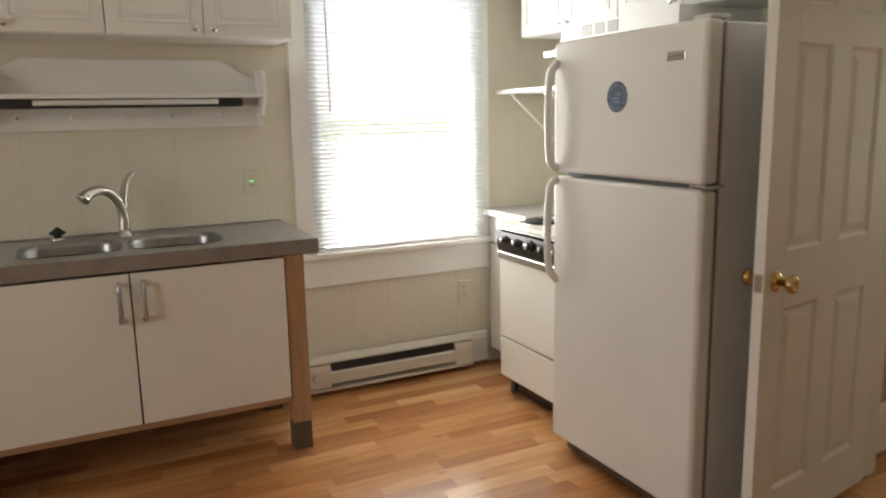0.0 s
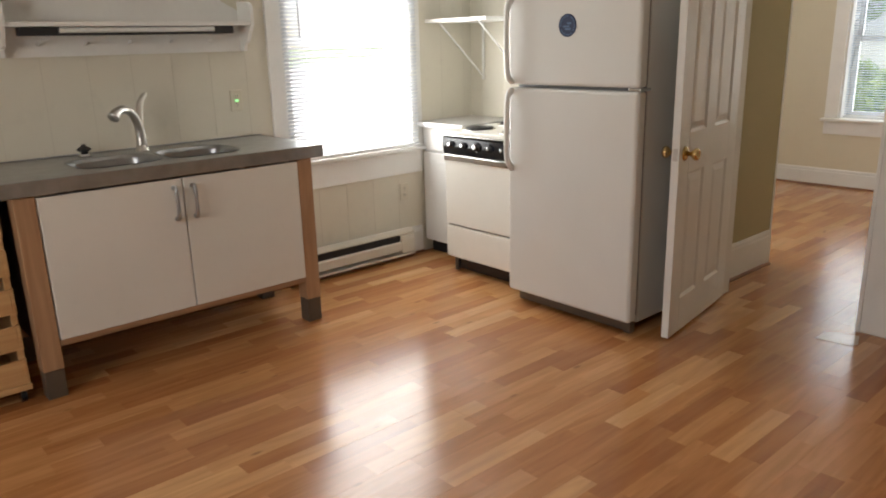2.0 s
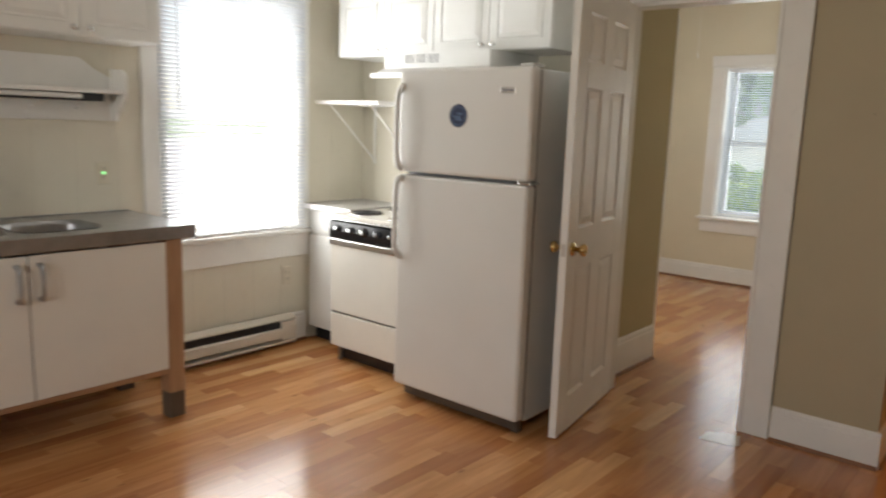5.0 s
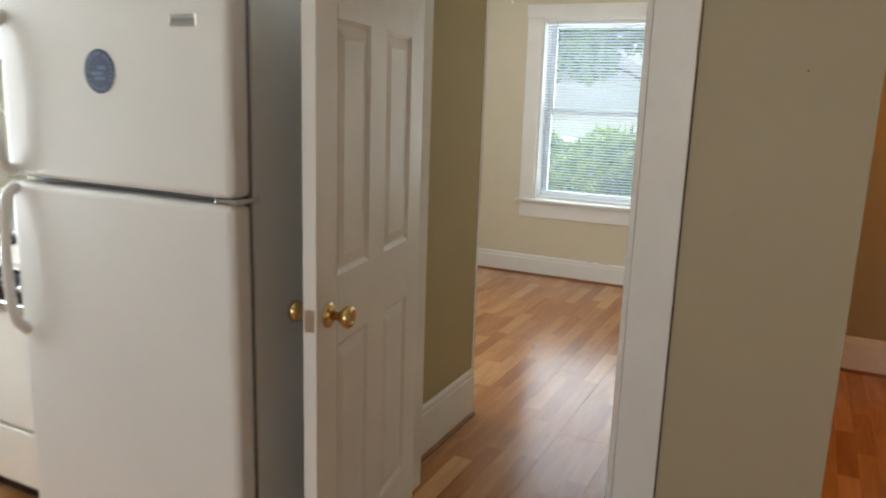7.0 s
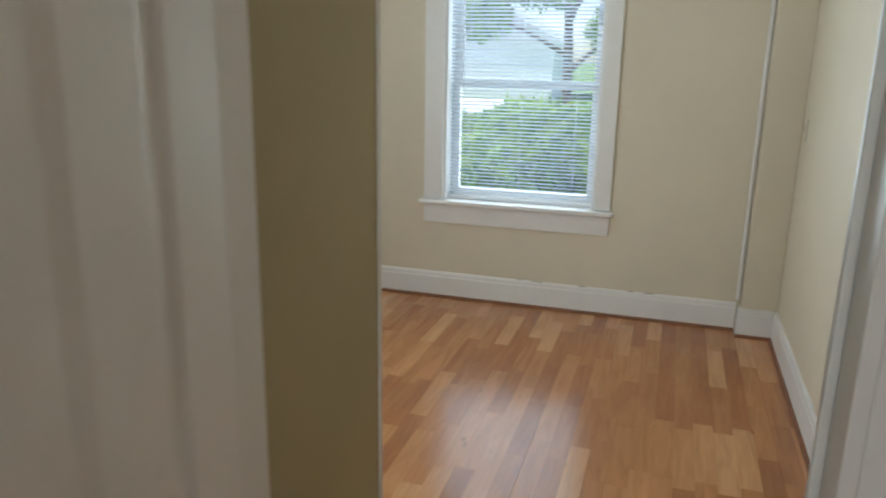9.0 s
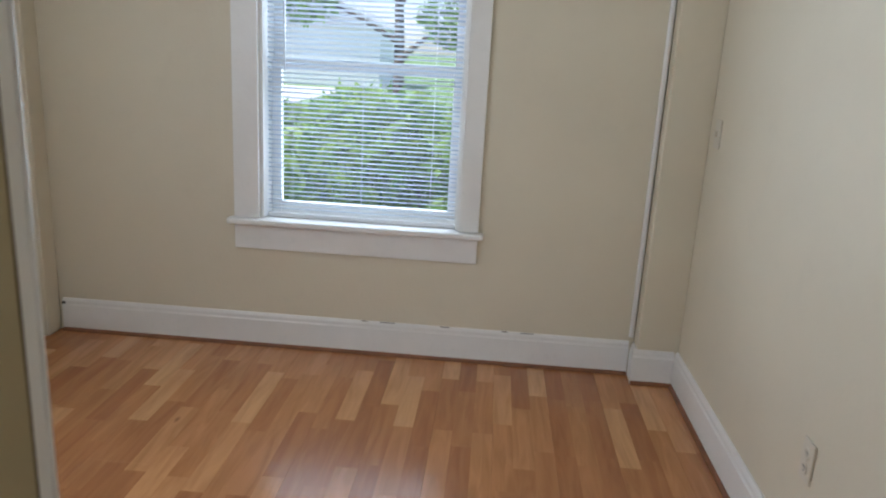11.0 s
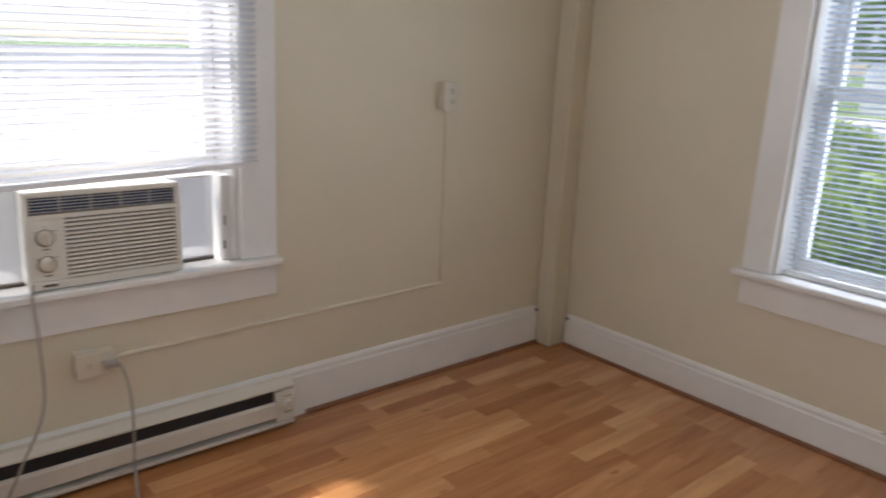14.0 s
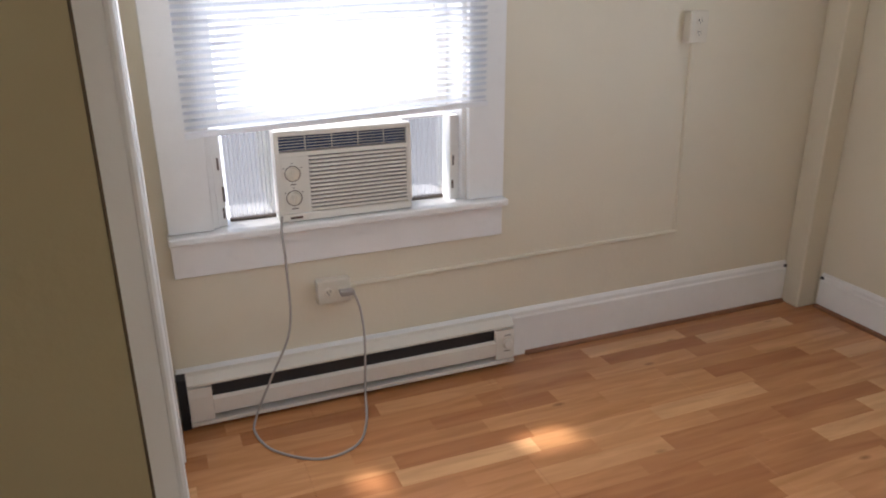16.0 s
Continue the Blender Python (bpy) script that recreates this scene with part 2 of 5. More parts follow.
CAB_WHITE = mat("white_cabinet_lacquer", (0.78, 0.785, 0.77), 0.32, spread=0.02, scale=4, dirt=0.04)
SINK_DOOR = mat("white_melamine", (0.74, 0.72, 0.67), 0.35, spread=0.02, scale=4, dirt=0.05)
STEEL = mat("brushed_steel", (0.40, 0.41, 0.42), 0.30, metal=0.88, spread=0.12, scale=18, bump=0.06, bump_scale=200)
BASIN = mat("basin_steel", (0.36, 0.37, 0.38), 0.28, metal=0.9, spread=0.12, scale=14)
NICKEL = mat("satin_nickel", (0.62, 0.60, 0.57), 0.28, metal=1.0, spread=0.05)
CHROME = mat("chrome", (0.75, 0.75, 0.75), 0.12, metal=1.0, spread=0.03)
BRASS = mat("polished_brass", (0.66, 0.48, 0.22), 0.2, metal=1.0, spread=0.08, scale=30)
FOOT = mat("grey_plastic_foot", (0.10, 0.075, 0.055), 0.5)
BEECH_Z = wood_mat("beech_upright_grain", (0.33, 0.18, 0.095), (0.45, 0.27, 0.155), 2)
BEECH_X = wood_mat("beech_level_grain", (0.33, 0.18, 0.095), (0.45, 0.27, 0.155), 0)
PINE = wood_mat("pine_cart_wood", (0.50, 0.28, 0.12), (0.62, 0.39, 0.19), 0)
FRIDGE = mat("white_fridge_enamel", (0.72, 0.715, 0.69), 0.30, spread=0.02, scale=3, bump=0.10, bump_scale=260, dirt=0.03)
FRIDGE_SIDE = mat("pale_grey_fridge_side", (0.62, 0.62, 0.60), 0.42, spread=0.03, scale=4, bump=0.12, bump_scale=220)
ENAMEL = mat("cream_stove_enamel", (0.74, 0.72, 0.66), 0.25, spread=0.02, scale=4, dirt=0.06)
BLACK = mat("black_gloss", (0.012, 0.012, 0.016), 0.15, spread=0.2)
# near-black for dark parts, and for shade drawn into gaps
DARK = mat("dark_parts_and_gap_shade", (0.02, 0.02, 0.022), 0.6, spread=0.2)
COIL = mat("burner_coil_iron", (0.03, 0.03, 0.03), 0.5, metal=0.4, spread=0.3, scale=40)
GREY_TOP = mat("grey_speckled_laminate", (0.42, 0.41, 0.39), 0.35, spread=0.12, scale=120)
GASKET = mat("grey_gasket", (0.22, 0.22, 0.23), 0.6)
NAVY_COIL = mat("navy_cooling_fins", (0.020, 0.045, 0.13), 0.4, metal=0.2, spread=0.3, scale=60)
NAVY = mat("navy_sticker", (0.02, 0.035, 0.09), 0.4, spread=0.1)
PALE_BLUE = mat("pale_blue_print", (0.10, 0.17, 0.30), 0.4)
BEIGE_PLASTIC = mat("beige_plastic", (0.74, 0.71, 0.63), 0.4, spread=0.03, dirt=0.06)
IVORY = mat("ivory_switch_plastic", (0.68, 0.63, 0.52), 0.35, spread=0.03)
HEATER_PAINT = mat("almond_heater_enamel", (0.72, 0.68, 0.60), 0.35, spread=0.03, scale=5, dirt=0.10)
CORD = mat("grey_cord_rubber", (0.36, 0.33, 0.29), 0.5, spread=0.08)
TAPE = mat("clear_floor_tape", (0.62, 0.52, 0.42), 0.15, spread=0.1, scale=20)
SLAT = thin_mat("white_blind_vinyl", (0.70, 0.72, 0.75), 0.0, glow=0.22)
# garden blind's white vinyl, its dimmer bluish light put into the colour
SLAT_TINTED = thin_mat("light_tinted_blind_vinyl", (0.62, 0.67, 0.74), 0.0, glow=0.35)
PLEAT = thin_mat("white_accordion_vinyl", (0.42, 0.44, 0.47), 0.22, glow=0.04)
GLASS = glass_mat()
LEAF = leaf_mat("shrub_leaves", (0.09, 0.21, 0.03), (0.40, 0.54, 0.12))
LEAF_TREE = leaf_mat("tree_leaves", (0.07, 0.16, 0.03), (0.26, 0.42, 0.09))
BARK = mat("bark", (0.12, 0.085, 0.06), 0.9, spread=0.3, scale=14, bump=0.6, bump_scale=30)
GRASS = mat("lawn", (0.12, 0.20, 0.05), 0.9, spread=0.35, scale=5, bump=0.5, bump_scale=60)
BOUNCE_GROUND = mat("pale_bounce_ground", (0.48, 0.475, 0.46), 0.85, spread=0.12, scale=4, bump=0.3, bump_scale=50)
SIDING = mat("white_siding", (0.70, 0.70, 0.68), 0.6, spread=0.03)
ROOFING = mat("pale_grey_shingles", (0.42, 0.42, 0.42), 0.9, spread=0.2, scale=20)
GLOBE = bpy.data.materials.new("lamp_globe")
GLOBE.use_nodes = True
GLOBE.node_tree.nodes["Principled BSDF"].inputs["Emission Color"].default_value = (1.0, 0.6, 0.2, 1)
GLOBE.node_tree.nodes["Principled BSDF"].inputs["Emission Strength"].default_value = 6.0

LED = bpy.data.materials.new("green_indicator")
LED.use_nodes = True
LED.node_tree.nodes["Principled BSDF"].inputs["Emission Color"].default_value = (0.1, 1.0, 0.25, 1)
LED.node_tree.nodes["Principled BSDF"].inputs["Emission Strength"].default_value = 1.2

# ---- builders ----


def thing(name, label, category, place=(0, 0, 0), turn=0, group="", kind=""):
    ob = new(name)
    ob.empty_display_size = 0.1
    ob.matrix_world = pose(*place, 0, 0, turn)
    return tagged(ob, label, category, group, kind)


def finish(bm, name, material, smooth=False):
    me = bpy.data.meshes.new(name)
    bmesh.ops.recalc_face_normals(bm, faces=bm.faces)
    if smooth:
        for f in bm.faces:
            f.smooth = True
    bm.to_mesh(me)
    bm.free()
    me.materials.append(material)
    return me


def part(name, bm, material, parent=None, label="", smooth=False):
    ob = new(name, finish(bm, name, material, smooth))
    if parent is not None:
        ob.parent = parent
    return tagged(ob, label)


def structure(name, bm, material, label, category):
    return tagged(part(name, bm, material), label, category, kind="structure")


def box(bm, x0, x1, y0, y1, z0, z1, bevel=0.0, seg=2):
    m = Matrix.Translation(((x0 + x1) / 2, (y0 + y1) / 2, (z0 + z1) / 2)) @ Matrix.Diagonal((abs(x1 - x0), abs(y1 - y0), abs(z1 - z0), 1))
    vs = bmesh.ops.create_cube(bm, size=1.0, matrix=m)["verts"]
    if bevel:
        es = list({e for v in vs for e in v.link_edges})
        bmesh.ops.bevel(bm, geom=es, offset=bevel, segments=seg, affect="EDGES", profile=0.5)
    return bm


def boxed(x0, x1, y0, y1, z0, z1, bevel=0.0, seg=2):
    return box(bmesh.new(), x0, x1, y0, y1, z0, z1, bevel, seg)


def rod(bm, a, b, r, seg=12, r2=None):
    a, b = Vector(a), Vector(b)
    m = Matrix.Translation((a + b) / 2) @ (b - a).to_track_quat("Z", "Y").to_matrix().to_4x4()
    bmesh.ops.create_cone(bm, cap_ends=True, segments=seg, radius1=r, radius2=r if r2 is None else r2, depth=(b - a).length, matrix=m)
    return bm


def lathe(bm, profile, origin, axis, seg=20):
    """Turned shape: (radius, height) pairs about an axis."""
    m = Matrix.Translation(origin) @ Vector(axis).to_track_quat("Z", "Y").to_matrix().to_4x4()
    rings = []
    for r, h in profile:
        rings.append([bm.verts.new(m @ Vector((r * math.cos(2 * math.pi * i / seg), r * math.sin(2 * math.pi * i / seg), h))) for i in range(seg)])
    for p, q in zip(rings, rings[1:]):
        for i in range(seg):
            bm.faces.new((p[i], p[(i + 1) % seg], q[(i + 1) % seg], q[i]))
    bm.faces.new(rings[0][::-1])
    bm.faces.new(rings[-1])
    return bm


def prism(bm, outline, axis, a, b):
    """A flat outline drawn in the two other axes, pulled along one axis from a to b."""
    def at(p, v):
        q = list(p)
        q.insert(axis, v)
        return bm.verts.new(q)
    lo, hi = [at(p, a) for p in outline], [at(p, b) for p in outline]
    n = len(outline)
    bm.faces.new(lo[::-1])
    bm.faces.new(hi)
    for i in range(n):
        bm.faces.new((lo[i], lo[(i + 1) % n], hi[(i + 1) % n], hi[i]))
    return bm


def tube(bm, points, r, seg=8, per=6):
    """A round tube along a smooth line through the points."""
    p = [Vector(q) for q in points]
    p = [p[0] * 2 - p[1]] + p + [p[-1] * 2 - p[-2]]
    line = []
    for i in range(1, len(p) - 2):
        for k in range(per):
            t = k / per
            line.append(0.5 * ((2 * p[i]) + (p[i + 1] - p[i - 1]) * t + (2 * p[i - 1] - 5 * p[i] + 4 * p[i + 1] - p[i + 2]) * t * t + (3 * p[i] - p[i - 1] - 3 * p[i + 1] + p[i + 2]) * t ** 3))
    line.append(p[-2])
    rings, side = [], None
    for i, q in enumerate(line):
        d = (line[min(i + 1, len(line) - 1)] - line[max(i - 1, 0)]).normalized()
        if side is None:
            side = d.orthogonal().normalized()
        side = (side - d * side.dot(d)).normalized()
        up = d.cross(side)
        rr = r(i / (len(line) - 1)) if callable(r) else r
        rings.append([bm.verts.new(q + rr * (math.cos(2 * math.pi * k / seg) * side + math.sin(2 * math.pi * k / seg) * up)) for k in range(seg)])
    for a, b in zip(rings, rings[1:]):
        for k in range(seg):
            bm.faces.new((a[k], a[(k + 1) % seg], b[(k + 1) % seg], b[k]))
    bm.faces.new(rings[0][::-1])
    bm.faces.new(rings[-1])
    return bm


def wall(name, axis, face0, face1, a, b, height, material, label, openings=()):
    """A wall along x (axis 0) or y (axis 1), from a to b, between its two faces, with openings (from, to, bottom, top)."""
    bm = bmesh.new()

    def piece(p, q, z0, z1):
        if q - p > 1e-4 and z1 - z0 > 1e-4:
            box(bm, *((p, q, face0, face1) if axis == 0 else (face0, face1, p, q)), z0, z1)
    at = a
    for p, q, z0, z1 in sorted(openings):
        piece(at, p, 0, height)
        piece(p, q, 0, z0)
        piece(p, q, z1, height)
        at = q
    piece(at, b, 0, height)
    return structure(name, bm, material, label, "wall")


H = 2.62

# ---- the shell ----
N = 4.05
KW = (1.845, 2.735, 0.715, 2.135)      # kitchen window opening
BW = (4.303, 5.185, 0.648, 2.05)       # bedroom window with the air conditioner
GW = (2.003, 2.932, 0.609, 2.053)        # bedroom garden window, along y
wall("wall_north_kitchen", 0, N, N + 0.26, -2.2, 3.42, H, KITCHEN_PAINT, "cream painted panelled kitchen wall with a window", [KW])
wall("wall_north_bedroom", 0, N, N + 0.26, 3.42, 7.16, H, ROOM_PAINT, "warm cream painted bedroom wall with a window", [BW])
wall("wall_east_bedroom", 1, 6.90, 7.16, 0.80, N, H, ROOM_PAINT, "warm cream painted bedroom wall with the garden window", [GW])
wall("wall_east_kitchen", 1, 3.30, 3.42, 2.14, N, H, KITCHEN_PAINT, "cream painted kitchen wall behind stove and refrigerator")
wall("wall_doorway_head", 1, 3.345, 3.42, 1.385, 2.14, H, KHAKI_PAINT, "wall over the open bedroom doorway", [(1.3851, 2.1399, 0, 2.06)])
pier = wall("wall_segment", 1, 3.345, 3.40, 0.815, 1.385, H, PIER_PAINT, "beige painted wall pier beside the bedroom doorway")
part("nail_hole", boxed(3.3442, 3.3452, 0.983, 0.987, 1.525, 1.529), DARK, pier, "small dark nail hole")
wall("wall_passage", 0, 2.225, 2.34, 3.42, 4.10, H, KHAKI_PAINT, "khaki painted wall of the short passage into the bedroom")
structure("wall_passage_return", boxed(4.10, 4.1208, 2.225, 2.2312, 0, H), KHAKI_PAINT, "khaki painted wall edge beside the closet casing", "wall")
wall("wall_closet", 1, 3.98, 4.10, 2.34, N, H, ROOM_PAINT, "cream bedroom wall with a closet opening", [(2.36, 3.80, 0, 2.06)])
wall("wall_south_bedroom", 0, 0.835, 0.965, 3.40, 6.90, H, ROOM_PAINT, "warm cream painted bedroom wall with a switch and an outlet")
wall("wall_hall_north", 0, 0.815, 0.834, 3.40, 5.72, H, KHAKI_PAINT, "khaki painted hall wall in warm lamplight")
wall("wall_hall_end", 1, 5.72, 5.84, -0.62, 0.815, H, KHAKI_PAINT, "khaki painted wall at the end of the hall", [(-0.48, 0.24, 0, 2.05)])
wall("wall_hall_south", 0, -0.62, -0.50, 3.345, 5.72, H, KHAKI_PAINT, "khaki painted hall wall")
wall("wall_bath_end", 1, 7.1, 7.2, -1.2, 0.79, H, ROOM_PAINT, "cream wall of the lit room past the hall")
wall("wall_bath_south", 0, -1.3, -1.2, 5.84, 7.2, H, ROOM_PAINT, "cream wall of the lit room past the hall")
wall("wall_bath_north", 0, 0.70, 0.795, 5.84, 7.1, H, ROOM_PAINT, "cream wall of the lit room past the hall")
wall("wall_bath_west", 1, 5.72, 5.84, -1.3, -0.62, H, ROOM_PAINT, "cream wall of the lit room past the hall")
wall("wall_east_south_part", 1, 3.345, 3.46, -2.2, -0.62, H, KITCHEN_PAINT, "cream painted kitchen wall beside the hall")
wall("wall_west_kitchen", 1, -2.46, -2.2, -2.2, N + 0.26, H, KITCHEN_PAINT, "cream painted kitchen wall with the added window opening", [(0.6, 2.6, 0.8, 2.2)])
wall("wall_south_kitchen", 0, -2.32, -2.2, -2.32, 3.46, H, KITCHEN_PAINT, "cream painted kitchen wall")
structure("ceiling", boxed(-2.4, 7.3, -2.4, 4.4, H, H + 0.15), CEIL, "plain off-white painted ceiling", "ceiling")
structure("subfloor", boxed(-2.3, 7.15, -2.3, 4.25, -0.25, -0.012), SUBFLOOR, "dark underlay beneath the laminate", "floor")

CAULK = mat("dark_corner_gap", (0.13, 0.10, 0.06), 0.8, spread=0.3, scale=9)
bm = bmesh.new()
rod(bm, (4.1205, 2.2252, 0.225), (4.1205, 2.2252, H), 0.0014, 8)
structure("trim_corner_gap", bm, CAULK, "dark open joint along the wall corner", "trim")
structure("trim_casing_gap", boxed(3.3425, 3.3452, 1.2565, 1.2598, 0.167, 2.055), CAULK, "dark joint between casing and wall", "trim")

# pilaster and boxed pipe in the bedroom corners
structure("trim_column_north", boxed(6.79, 6.90, 3.945, N, 0, H, 0.006), ROOM_PAINT, "boxed pipe column painted cream in the room corner", "column")
structure("trim_pilaster_south", boxed(6.80, 6.90, 0.965, 1.15, 0, H, 0.004), ROOM_PAINT, "shallow cream pilaster in the room corner", "column")
bm = bmesh.new()
rod(bm, (6.888, 1.166, 0.19), (6.888, 1.166, H), 0.012, 10)
structure("trim_corner_bead", bm, TRIM, "thin painted bead up the pilaster corner", "trim")


def panel_grooves():
    """Vertical seams of the kitchen panelling, drawn as strips in a shadow colour."""
    bm = bmesh.new()
    xs = [-1.9 + 0.205 * i for i in range(26)]
    for x in xs:
        if KW[0] - 0.13 < x < KW[1] + 0.09:
            box(bm, x, x + 0.0022, N - 0.0008, N + 0.001, 0.0, 0.55)
            box(bm, x, x + 0.0022, N - 0.0008, N + 0.001, 2.23, H)
        else:
            box(bm, x, x + 0.0022, N - 0.0008, N + 0.001, 0.0, H)
    y = 2.3
    while y < N:
        box(bm, 3.2992, 3.301, y, y + 0.0022, 0, H)
        y += 0.205
    return bm


GROOVE = mat("panel_seam_shadow_line", (0.62, 0.58, 0.49), 0.7)
structure("trim_panel_seams", panel_grooves(), GROOVE, "narrow panelling grooves, their shade drawn as thin darker strips", "trim")


def skirting(name, axis, face, out, a, b, h=0.165, shoe=True, label="white painted moulded baseboard"):
    """Baseboard with a moulded cap on a wall face; out is -1 or +1, the side of the room."""
    prof = [(0, 0), (0.018, 0), (0.018, h - 0.035), (0.014, h - 0.028), (0.014, h - 0.012), (0.007, h), (0, h)]
    bm = bmesh.new()
    pts = [(face + out * d, z) for d, z in prof]
    if axis == 0:
        prism(bm, pts, 0, a, b)
    else:
        prism(bm, pts, 1, a, b)
    ob = structure(name, bm, TRIM, label, "baseboard")
    if shoe:
        bm = bmesh.new()
        sp = [(face + out * (0.018 + d), z) for d, z in ((0, 0.0), (0.014, 0.0), (0.013, 0.008), (0.007, 0.014), (0, 0.016))]
        prism(bm, sp, 0 if axis == 0 else 1, a, b)
        part("shoe_moulding", bm, SHOE, ob, "brown wooden shoe moulding")
    return ob


north_base = skirting("baseboard_bedroom_north", 0, N, -1, 5.44, 6.785, 0.20)
part("chipped_spot", boxed(6.770, 6.784, N - 0.0205, N - 0.0125, 0.172, 0.184, 0.002), DARK, north_base, "dark chip in the paint")
skirting("baseboard_bedroom_north_west", 0, N, -1, 4.125, 5.44, 0.20, shoe=False)
east_base = skirting("baseboard_bedroom_east", 1, 6.90, -1, 1.172, 3.925, 0.165)
part("chipped_spot", boxed(6.8795, 6.8875, 3.908, 3.9245, 0.138, 0.150, 0.002), DARK, east_base, "dark chip in the paint")
for y0, w in ((1.62, 0.06), (1.74, 0.03), (2.02, 0.045), (2.28, 0.07), (2.41, 0.03)):
    part("chipped_spot", boxed(6.8862, 6.8926, y0, y0 + w, 0.1640, 0.1656), FOOT, east_base, "dark chip along the paint edge")
skirting("baseboard_pilaster", 1, 6.80, -1, 0.985, 1.17, 0.165)
skirting("baseboard_pilaster_return", 0, 1.15, 1, 6.80, 6.882, 0.165, shoe=False)
skirting("baseboard_bedroom_south", 0, 0.965, 1, 3.44, 6.80, 0.165)
skirting("baseboard_passage", 0, 2.225, -1, 3.45, 4.119, 0.22)
skirting("baseboard_segment", 1, 3.345, -1, 0.797, 1.253, 0.165)
skirting("baseboard_hall_north", 0, 0.815, -1, 3.345, 5.70, 0.165)
skirting("baseboard_hall_end", 1, 5.72, -1, 0.36, 0.797, 0.20)
skirting("baseboard_kitchen_north", 0, N, -1, 1.70, 2.80, 0.19)
skirting("baseboard_kitchen_north_west", 0, N, -1, -0.02, 1.70, 0.19)


def door_trim(name, face, out, y0, y1, top, w0, w1, label, head=True, depth=0.02):
    """Flat casings round an opening in a wall that runs along y."""
    t = thing(name, label, "door frame", kind="structure")
    f0, f1 = sorted((face, face + out * depth))
    part("side_casing", boxed(f0, f1, y0 - w0, y0, 0, top + 0.0, 0.003), TRIM, t)
    part("side_casing", boxed(f0, f1, y1, y1 + w1, 0, top, 0.003), TRIM, t)
    if head:
        f0, f1 = sorted((face, face + out * (depth + 0.005)))
        part("head_casing", boxed(f0, f1, y0 - w0 - 0.01, y1 + w1 + 0.01, top + 0.002, top + 0.125, 0.003), TRIM, t)
    return t


# bedroom doorway: casing on the kitchen side, jambs through the wall
frame_1 = door_trim("door_frame_1", 3.345, -1, 1.385, 2.14, 2.055, 0.125, 0.08, "white painted casing of the open bedroom doorway")
part("jamb", boxed(3.322, 3.405, 1.385, 1.403, 0, 2.055, 0.002), TRIM, frame_1)
part("jamb", boxed(3.3455, 3.45, 2.122, 2.14, 0, 2.055, 0.002), TRIM, frame_1)
part("head_jamb", boxed(3.322, 3.45, 1.403, 2.122, 2.037, 2.055, 0.002), TRIM, frame_1)
part("door_stop", boxed(3.385, 3.398, 1.403, 1.415, 0, 2.037, 0.002), TRIM, frame_1)

# closet opening on the bedroom side
frame_2 = thing("door_frame_2", "white painted casing and closed leaf of the closet opening", "door frame", kind="structure")
part("side_casing", box(boxed(4.10, 4.144, 2.2316, 2.338, 0, 2.10), 4.121, 4.144, 2.2245, 2.2314, 0, 2.10), TRIM, frame_2)
part("edge_bead", rod(bmesh.new(), (4.1425, 2.2265, 0), (4.1425, 2.2265, 2.10), 0.004, 10), TRIM, frame_2)
part("jamb", boxed(3.985, 4.099, 2.3605, 2.374, 0, 2.058, 0.002), TRIM, frame_2)
part("jamb", boxed(3.985, 4.099, 3.786, 3.7995, 0, 2.058, 0.002), TRIM, frame_2)
part("side_casing", boxed(4.10, 4.121, 3.80, 3.915, 0, 2.10, 0.003), TRIM, frame_2)
part("head_casing", boxed(4.10, 4.122, 2.226, 3.915, 2.102, 2.21, 0.003), TRIM, frame_2)
part("strike_plate", boxed(4.1442, 4.1456, 2.250, 2.259, 1.235, 1.265), NICKEL, frame_2)
closet_leaf = part("closet_leaf", boxed(4.045, 4.08, 2.378, 3.782, 0.012, 2.05, 0.003), TRIM, frame_2)
part("knob", lathe(bmesh.new(), [(0.007, 0), (0.006, 0.012), (0.014, 0.018), (0.015, 0.026), (0.009, 0.031)], (4.08, 3.72, 0.70), (1, 0, 0), 14), TRIM, closet_leaf, smooth=True)

# hall end doorway and the casing at the kitchen's window-side wall
door_trim("door_frame_3", 5.72, -1, -0.48, 0.24, 2.05, 0.10, 0.10, "white painted casing of the doorway at the hall's end")
structure("trim_casing_kitchen", boxed(-0.14, -0.03, N - 0.022, N, 0, 2.12, 0.003), TRIM, "white painted vertical casing board", "trim")


# ---- windows and blinds ----


